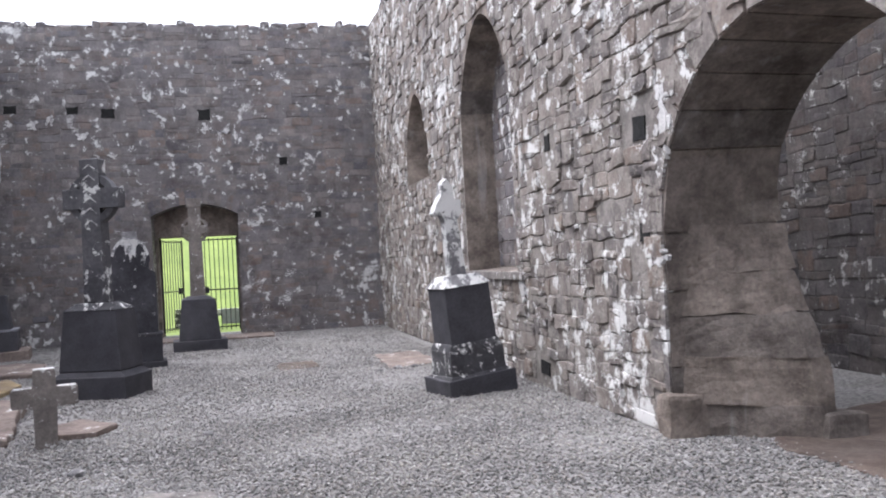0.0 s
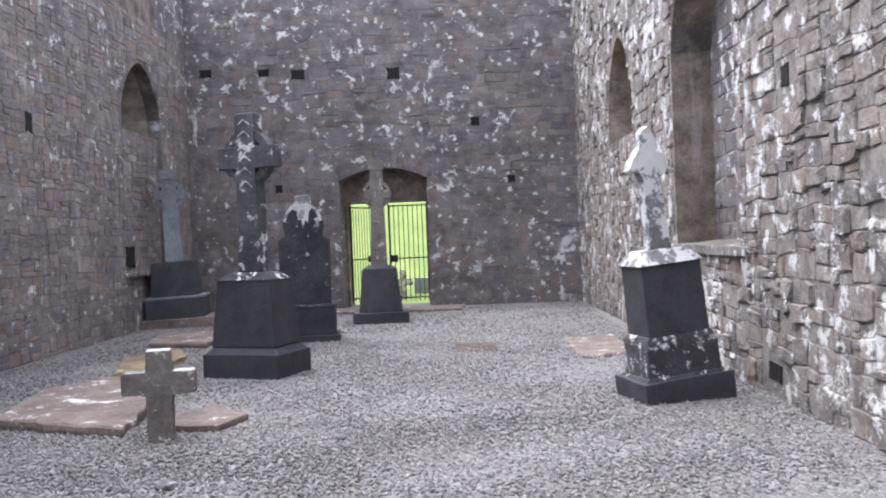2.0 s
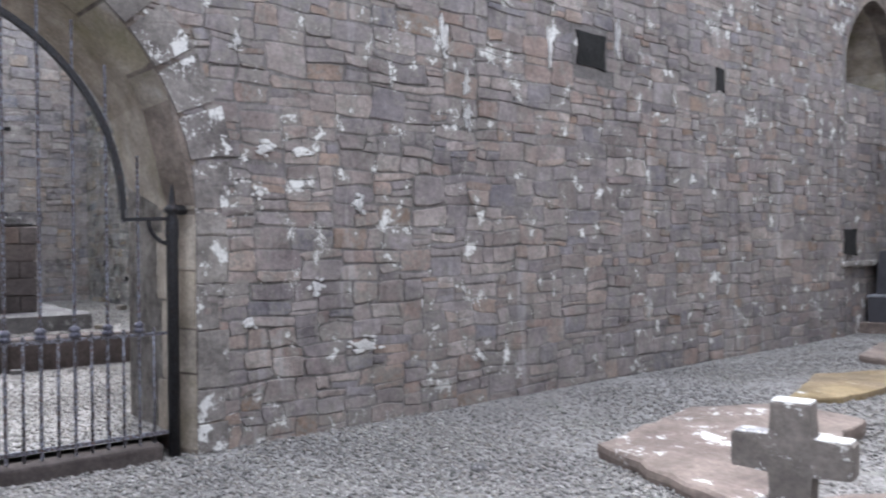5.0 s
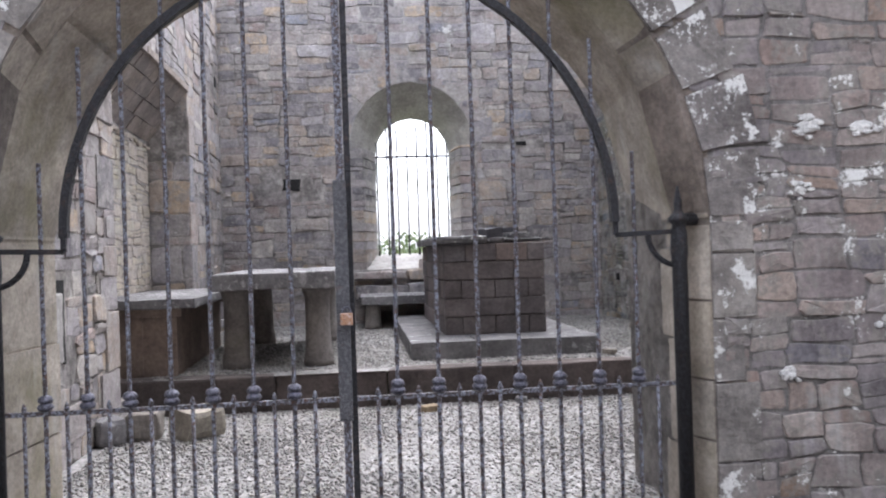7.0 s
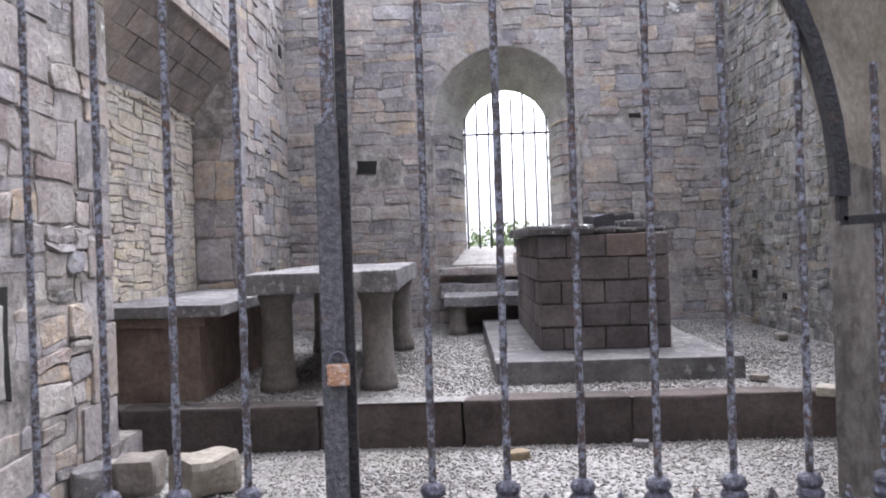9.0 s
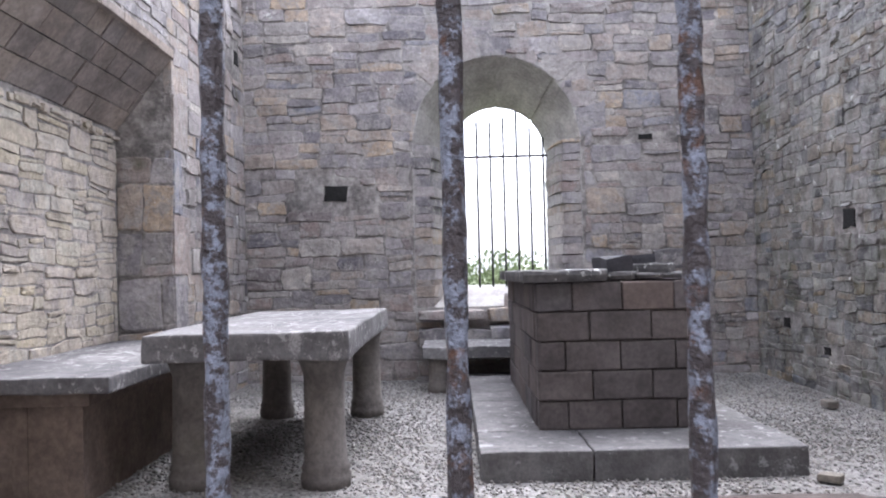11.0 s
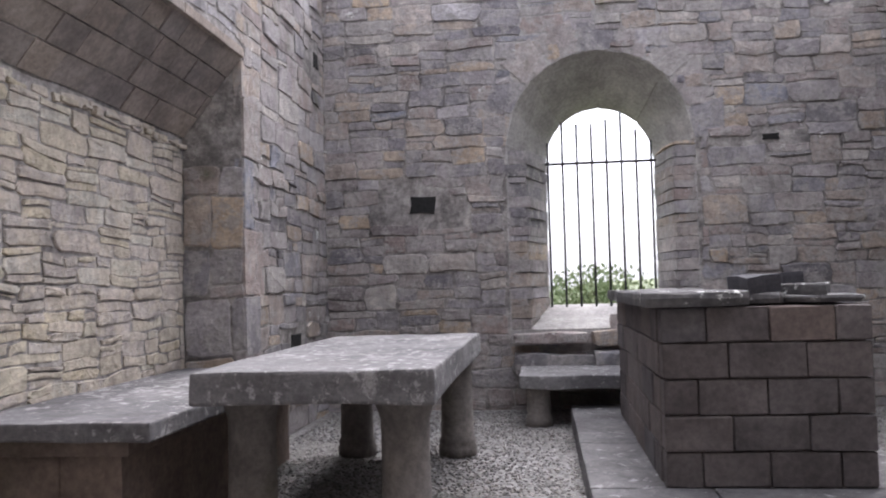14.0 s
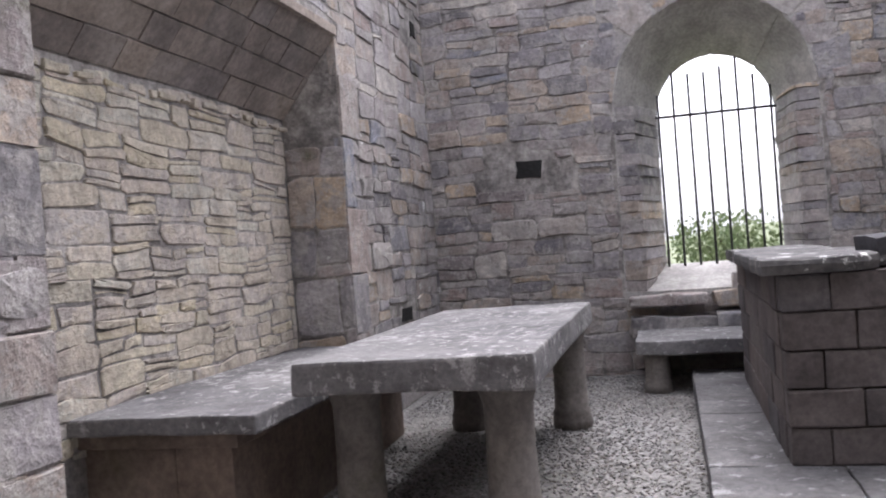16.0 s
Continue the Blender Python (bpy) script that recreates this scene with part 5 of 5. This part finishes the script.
# ---- stones of the walls ----
holes_e = [(0.56, 4.91, 0.26, 0.17), (1.76, 4.87, 0.24, 0.15), (2.46, 4.80, 0.28, 0.2), (4.41, 4.73, 0.26, 0.24), (6.02, 3.70, 0.18, 0.17), (6.71, 2.51, 0.15, 0.14), (1.98, 2.5, 0.15, 0.16)]
r = random.Random(21)
cells = courses(r, 8.5, 6.6, [door], ((0.14, 0.42), (0.09, 0.19)), holes_e)
face_stones(wall_east, r, cells, M_NAVE, near=lambda u, z: 2.0 < u < 6.5 and z < 3.4)
voussoirs(wall_east, r, door, 15, 0.3, M_NAVE)
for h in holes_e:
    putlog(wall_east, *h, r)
holes_n = [(lu(-3.4), 3.06, 0.42, 0.34), (lu(-1.2), 3.05, 0.16, 0.26)]
r = random.Random(22)
cells = courses(r, 21.3, 5.4, [gate_arch, niche], ((0.1, 0.36), (0.06, 0.17)), holes_n, pad=0.05, u_lo=4.3)
face_stones(wall_north, r, cells, M_LEFT, near=lambda u, z: lu(-7.0) < u < lu(-3.0) and z < 3.2)
for h in holes_n:
    putlog(wall_north, *h, r)
voussoirs(wall_north, r, gate_arch, 17, 0.26, M_QUOIN, 0.014)
reveal_blocks(wall_north, r, gate_arch, 0.24, M_DRESSED)
reveal_blocks(wall_core, r, inner_arch, 0.66, M_DRESSED, (0.3, 0.55), 9)
quoins(wall_north, r, lu(-7.285), 1, 0.0, 1.53, M_QUOIN, (0.18, 0.4), (0.14, 0.34), 0.012)
quoins(wall_north, r, lu(-10.53), -1, 0.0, 1.53, M_QUOIN, (0.18, 0.4), (0.14, 0.34), 0.012)
# dark plate for the shade in the niche's shallow hollow
putlog(wall_north, lu(2.0), 1.25, 0.4, 0.36, r)
cells = courses(r, lu(3.72), 3.38, [], ((0.14, 0.42), (0.09, 0.19)), z0=0.0, u_lo=lu(1.92))
face_stones(infill, r, cells, M_LEFT)
for ch in infill.children:
    if ch.name.startswith("rubble"):
        ch.location.y = 0.07
holes_s = [(ru(-7.5), 2.26, 0.22, 0.2), (ru(-7.5), 1.48, 0.16, 0.14), (ru(-5.5), 2.44, 0.14, 0.16), (ru(-5.1), 0.2, 0.28, 0.15)]
r = random.Random(23)
cells = courses(r, 21.4, 6.6, [lanc1, lanc2, low_arch], ((0.09, 0.36), (0.07, 0.23)), holes_s, pad=0.04)
face_stones(wall_south, r, cells, M_SUNNY, (0.004, 0.034), near=lambda u, z: ru(-4.3) < u < ru(-8.0) and z < 3.4)
for h in holes_s:
    putlog(wall_south, *h, r)
voussoirs(wall_south, r, low_arch, 13, 0.3, M_SUNNY)
quoins(wall_south, r, ru(-7.78), -1, 0.3, 1.45, M_SUNNY, widths=(0.15, 0.34))
r = random.Random(24)
cells = courses(r, 18, 3.9, [], ((0.16, 0.45), (0.1, 0.2)))
face_stones(wall_aisle, r, cells, M_NAVE)
# worn plinth stones at the foot of the open arch, and the broken masonry behind its jamb
J = ru(-7.78)
for u0, u1, y0, y1, z0, z1 in ((-0.1, 0.1, -0.08, 0.42, -0.1, 0.3), (-0.1, 0.06, 0.4, 0.7, -0.1, 0.24), (-0.1, 0.62, 0.8, 1.15, -0.1, 0.16)):
    bm = bmesh.new()
    add_box(bm, (J + u0, y0, z0), (J + u1, y1, z1), 0.04)
    roughen(bm, 3, 0.035, 5, u1 * 9 + z1)
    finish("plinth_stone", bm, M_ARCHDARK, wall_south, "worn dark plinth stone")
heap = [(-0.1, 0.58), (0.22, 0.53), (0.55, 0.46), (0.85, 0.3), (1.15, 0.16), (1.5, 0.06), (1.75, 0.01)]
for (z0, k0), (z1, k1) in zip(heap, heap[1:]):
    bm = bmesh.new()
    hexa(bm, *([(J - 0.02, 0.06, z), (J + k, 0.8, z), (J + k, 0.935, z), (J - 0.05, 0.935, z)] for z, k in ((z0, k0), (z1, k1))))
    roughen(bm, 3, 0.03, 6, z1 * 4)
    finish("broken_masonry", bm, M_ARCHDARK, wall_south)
# stone ledge under the tall blocked window
bm = bmesh.new()
add_box(bm, (ru(-2.1), -0.05, 1.1), (ru(-4.62), 0.6, 1.185), 0.012)
roughen(bm, 4, 0.018, 5, 3)
finish("ledge", bm, M_QUOIN, wall_south, "uneven pale stone ledge under the blocked window")
bm = bmesh.new()
add_box(bm, (ru(-1.55), -0.04, 1.08), (ru(-2.1), 0.2, 1.14), 0.012)
roughen(bm, 3, 0.014, 5, 7)
finish("ledge", bm, M_QUOIN, wall_south)
# blocked backs of the windows
for o, seed in ((lanc1, 31), (lanc2, 32)):
    r = random.Random(seed)
    w = o["b1"] - o["b0"]
    e = thing("window_blocking", wall_south.matrix_world @ Matrix.Translation((o["b0"], o["depth"] - 0.002, 0)), "masonry blocking the old window", "wall", kind="structure")
    cells = courses(r, w, o["springb"] + o["riseb"] * 0.9, [], ((0.2, 0.5), (0.1, 0.24)), z0=o["sillb"])
    cells = [c for c in cells if c[1] < rise(o, min(1, max(0, c[0] / w)), True) - 0.05]
    face_stones(e, r, cells, M_NAVE)
# uneven coping along the wall heads
for wl, length, seed in ((wall_east, 8.5, 41), (wall_south, 14, 42)):
    r = random.Random(seed)
    u = 0.0
    verts, faces = [], []
    while u < length:
        w = r.uniform(0.15, 0.45)
        for row in range(3):
            v, f = stone_mesh(r)
            mt = Matrix.Translation((u + w / 2, 0.2 + 0.3 * row, 6.6 + 0.02)) @ Matrix.Diagonal((w, 0.16, r.uniform(0.05, 0.17) * 2, 1))
            k = len(verts)
            verts += [mt @ Vector(q) for q in v]
            faces += [tuple(i + k for i in g) for g in f]
        u += w
    tagged(raw("coping", verts, faces, M_NAVE, wl), kind="stuff")

# big rough stones in the jamb of the open arch and the side of the recess
r = random.Random(33)
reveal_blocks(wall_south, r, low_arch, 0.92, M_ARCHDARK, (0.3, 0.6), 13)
e = thing("recess_side", pose(-10.65, CL - 0.45, 0, 0, 0, 90), "grey-brown jamb stones of the tomb recess", "wall", kind="structure")
face_stones(e, r, courses(r, 0.46, 2.95, [], ((0.25, 0.5), (0.2, 0.5)), z0=0.6), M_CHAPEL, (0.006, 0.02), near=lambda u, z: True)
# chapel
r = random.Random(25)
hole_a = [(10.8 - 9.8, 2.46, 0.27, 0.18), (10.8 - 6.42, 3.0, 0.16, 0.06)]
cells = courses(r, 5.55, 5.2, [window], ((0.14, 0.5), (0.07, 0.21)), hole_a, pad=0.02, z0=0.3)
face_stones(wall_altar, r, cells, M_CHAPEL, (0.003, 0.024), near=lambda u, z: z < 4.3)
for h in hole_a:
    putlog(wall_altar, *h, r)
voussoirs(wall_altar, r, window, 9, 0.3, M_CHAPEL, 0.012)
reveal_blocks(wall_altar, r, window, 0.8, M_REVEAL, (0.12, 0.3), 4)
# rubble jambs below the splayed head: the splay is narrower here, with ragged stones on its edge
for side in (1, -1):
    f0, g0 = (window["u0"], window["b0"]) if side > 0 else (window["u1"], window["b1"])
    z = 1.2
    while z < 2.97:
        h = min(r.uniform(0.05, 0.15), 3.0 - z)
        x, d = r.uniform(0.17, 0.23), r.uniform(0.002, 0.012)
        gap = r.uniform(0.003, 0.012)
        ring0 = [(f0 - side * 0.05, d), (f0 + side * x, d + r.uniform(0, 0.02)), (f0 + side * (x + r.uniform(0.02, 0.05)), r.uniform(0.1, 0.25)), (g0 + side * r.uniform(0.0, 0.02), 0.78)]
        bm = bmesh.new()
        hexa(bm, [(a, b, z + gap) for a, b in ring0], [(a + r.uniform(-0.012, 0.012), b, z + h) for a, b in ring0])
        roughen(bm, 2, 0.012, 9, z * 3 + side)
        finish("jamb_stone", bm, M_CHAPEL, wall_altar)
        z += h
r = random.Random(26)
hole_t = [(11.95 - 4.6, 1.2, 0.3, 0.12), (12.8 - 4.6, 3.9, 0.14, 0.14), (6.1 - 4.6, 1.06, 0.32, 0.6)]
cells = courses(r, 9.0, 5.2, [recess], ((0.16, 0.5), (0.08, 0.24)), hole_t, pad=0.02, z0=0.1)
face_stones(wall_tomb, r, cells, M_CHAPEL, (0.003, 0.024), near=lambda u, z: u < 3.0 or (u > 6.0 and z < 4.0))
for h in hole_t[:2]:
    putlog(wall_tomb, *h, r)
# small aumbry near the gate, its shade a dark plate, worn tablet in it
putlog(wall_tomb, 6.1 - 4.6, 1.06, 0.3, 0.56, r)
bm = bmesh.new()
add_box(bm, (5.98 - 4.6, -0.03, 0.8), (6.17 - 4.6, 0.03, 1.24), 0.012)
roughen(bm, 3, 0.006, 8, 2)
finish("tablet", bm, M_REVEAL, wall_tomb, "worn pale stone tablet in a small recess")
quoins(wall_tomb, r, 10.65 - 4.6, 1, 0.45, 3.37, M_CHAPEL, (0.2, 0.55), (0.18, 0.5), 0.02)
quoins(wall_tomb, r, 7.46 - 4.6, -1, 0.3, 3.2, M_CHAPEL, (0.2, 0.55), (0.18, 0.5), 0.024)
r = random.Random(27)
panel = thing("recess_masonry", pose(-7.48, CL - 0.45, 0, 0, 0, 180), "pale yellowish thin-coursed rubble at the back of the recess", "wall", kind="structure")
cells = courses(r, 3.15, 2.74, [], ((0.12, 0.5), (0.045, 0.13)), [(0.35, 1.95, 0.2, 0.1)], z0=0.9)
face_stones(panel, r, cells, M_WARM, (0.003, 0.016), near=lambda u, z: True)
# sloping lintel courses of the recess
r = random.Random(28)
lintel = thing("recess_lintel", pose(-7.46, CL, 0, 0, 0, 180), "sloping brown stone soffit courses over the recess", "wall", kind="structure")
for row in range(4):
    a, b = row / 4, (row + 1) / 4
    u = 0.0
    while u < 3.17:
        w = min(r.uniform(0.22, 0.5), 3.19 - u)
        pts = []
        for uu in (u + 0.003, u + w - 0.003):
            s = min(1, uu / 3.19)
            zf = 3.38 + 0.015 * (1 - (2 * s - 1) ** 2)
            zb = 2.80 + 0.015 * (1 - (2 * s - 1) ** 2)
            for q in (a + 0.007, b - 0.007):
                pts.append((uu, 0.45 * q, zf + (zb - zf) * q))
        p0, p1, p2, p3 = pts
        d = r.uniform(0.008, 0.02)
        bm = bmesh.new()
        low = [Vector(p) + Vector((0, -0.7 * d, -d)) for p in (p0, p2, p3, p1)]
        hexa(bm, [tuple(v) for v in low], [p0, p2, p3, p1])
        finish("stone", bm, M_LINTEL, lintel)
        u += w
# thin dark lip along the front of the soffit, and the ragged packing under its back edge
u = 0.0
while u < 3.17:
    w = min(r.uniform(0.35, 0.8), 3.19 - u)
    bm = bmesh.new()
    add_box(bm, (u + 0.003, -0.035 * r.uniform(0.7, 1.2), 3.36), (u + w - 0.003, 0.05, 3.425 + r.uniform(-0.008, 0.008)), 0.006)
    finish("lip_stone", bm, M_LINTEL, lintel)
    u += w
u = 0.02
while u < 3.1:
    w = r.uniform(0.08, 0.24)
    bm = bmesh.new()
    h = r.uniform(0.03, 0.07)
    add_box(bm, (u, 0.44 - r.uniform(0, 0.03), 2.76 - h), (u + w * 0.75, 0.48, 2.76 - r.uniform(0, 0.03)), 0.01)
    roughen(bm, 1, 0.018, 9, u)
    finish("packing_stone", bm, M_WARM, lintel)
    u += w
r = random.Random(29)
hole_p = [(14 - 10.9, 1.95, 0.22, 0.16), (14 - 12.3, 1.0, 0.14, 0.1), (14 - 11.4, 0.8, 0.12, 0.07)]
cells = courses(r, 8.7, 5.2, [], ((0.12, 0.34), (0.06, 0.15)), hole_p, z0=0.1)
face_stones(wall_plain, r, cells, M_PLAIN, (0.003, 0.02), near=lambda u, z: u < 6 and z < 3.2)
for h in hole_p:
    putlog(wall_plain, *h, r)


# ---- the largest crusts of lichen ----
r = random.Random(51)
for y, z, w, h in ((-6.04, 1.6, 0.16, 0.16), (-6.01, 0.58, 0.42, 0.17), (-6.8, 1.96, 0.26, 0.13), (-6.52, 1.95, 0.22, 0.12), (-4.96, 2.35, 0.09, 0.3), (-4.98, 2.58, 0.07, 0.3),
                   (-3.02, 3.2, 0.07, 0.5), (-3.98, 3.03, 0.07, 0.4), (-5.22, 2.92, 0.14, 0.4), (-4.86, 0.4, 0.14, 0.12), (-6.84, 1.66, 0.13, 0.1), (-6.92, 0.81, 0.12, 0.14),
                   (-6.4, 1.02, 0.15, 0.13), (-7.0, 2.63, 0.13, 0.12), (-1.76, 1.94, 0.13, 0.12), (-3.56, 1.38, 0.1, 0.08)):
    lichen_patch(wall_north, r, lu(y), z, w, h)
for x, z, w, h in ((-3.93, 4.6, 0.3, 0.26), (-2.94, 4.34, 0.34, 0.22), (-3.6, 4.7, 0.2, 0.3), (-1.26, 3.02, 0.32, 0.22), (0.13, 4.31, 0.1, 0.4), (-0.05, 4.4, 0.2, 0.2), (-1.0, 5.82, 0.16, 0.16),
                   (-0.8, 5.8, 0.14, 0.14), (-3.08, 5.78, 0.2, 0.12), (-0.48, 4.45, 0.22, 0.24), (-4.6, 3.8, 0.1, 0.8), (-1.55, 4.84, 0.2, 0.1), (-1.9, 2.9, 0.2, 0.14), (0.6, 2.7, 0.22, 0.12),
                   (2.2, 1.6, 0.2, 0.14), (2.5, 1.3, 0.16, 0.14), (1.5, 3.3, 0.16, 0.1), (-2.4, 3.9, 0.22, 0.14), (0.9, 4.9, 0.2, 0.12), (2.4, 4.6, 0.2, 0.14)):
    lichen_patch(wall_east, r, x + 4.9, z, w, h)
for y, z, w, h in ((-4.52, 0.98, 0.26, 0.36), (-7.75, 1.27, 0.22, 0.2), (-7.9, 2.25, 0.3, 0.5), (-7.58, 0.92, 0.13, 0.2), (-1.95, 2.7, 0.16, 0.5), (-2.0, 1.6, 0.18, 0.5), (-6.44, 1.98, 0.2, 0.14),
                   (-6.94, 0.56, 0.16, 0.12), (-5.79, 0.66, 0.14, 0.12), (-6.95, 1.22, 0.16, 0.13), (-1.9, 4.0, 0.16, 0.5), (-4.7, 2.4, 0.14, 0.5), (0.0, 4.4, 0.16, 0.6)):
    lichen_patch(wall_south, r, ru(y), z, w, h)
for y, z, w, h in ((-5.88, 4.34, 0.22, 0.14), (-10.5, 4.44, 0.1, 0.1), (-7.48, 4.69, 0.3, 0.16)):
    lichen_patch(wall_altar, r, y + 10.8, z, w, h)


# ---- loose gravel ----
def gravel(name, count, boxes, size, seed, label, material):
    g = np.random.default_rng(seed)
    areas = np.array([(b[1] - b[0]) * (b[3] - b[2]) * b[5] for b in boxes])
    pick = g.choice(len(boxes), count, p=areas / areas.sum())
    bx = np.array([b[:5] for b in boxes])[pick]
    c = np.stack([g.uniform(bx[:, 0], bx[:, 1]), g.uniform(bx[:, 2], bx[:, 3]), bx[:, 4] + g.uniform(-0.002, 0.008, count)], 1)
    base = np.array([(1, 0, 0), (-0.9, 0.1, 0.05), (0.1, 0.75, 0), (-0.1, -0.8, 0.1), (0.1, 0.1, 0.6), (0, 0, -0.5)])
    v = base[None] * (1 + g.uniform(-0.35, 0.35, (count, 6, 3))) * g.uniform(*size, (count, 1, 1))
    a = g.uniform(0, 6.283, count)
    ca, sa = np.cos(a)[:, None], np.sin(a)[:, None]
    x, y = v[..., 0] * ca - v[..., 1] * sa, v[..., 0] * sa + v[..., 1] * ca
    v = np.stack([x, y, v[..., 2] + x * g.uniform(-0.5, 0.5, (count, 1))], 2) + c[:, None]
    tri = np.array([(0, 2, 4), (2, 1, 4), (1, 3, 4), (3, 0, 4), (2, 0, 5), (1, 2, 5), (3, 1, 5), (0, 3, 5)])
    f = tri[None] + (np.arange(count) * 6)[:, None, None]
    me = bpy.data.meshes.new(name)
    me.vertices.add(count * 6)
    me.vertices.foreach_set("co", v.reshape(-1).astype(np.float32))
    me.loops.add(count * 24)
    me.loops.foreach_set("vertex_index", f.reshape(-1).astype(np.int32))
    me.polygons.add(count * 8)
    me.polygons.foreach_set("loop_start", np.arange(0, count * 24, 3, dtype=np.int32))
    me.update(calc_edges=True)
    me.materials.append(material)
    return tagged(new(name, me), label, "gravel", kind="stuff")


gravel("gravel", 125000, [(-4.4, 3.2, -11, -5.5, 0.0, 2.2), (-4.5, 3.2, -5.5, 0, 0.0, 1.0), (-4.6, 3.1, 0, 5.3, 0.0, 0.5), (3.1, 4.15, -10.5, -7.9, 0.0, 2.0), (3.15, 3.5, -7.9, -3.5, 0.0, 1.6)], (0.008, 0.021), 1,
       "loose grey stone chippings covering the nave floor", M_GRAVEL)
gravel("gravel", 62000, [(-7.9, -4.6, -10.7, -5.3, 0.12, 1.2), (-13.0, -8.1, -10.7, -5.3, CF - 0.02, 1.0)], (0.007, 0.017), 2,
       "loose grey stone chippings covering the chapel floor", M_GRAVEL)
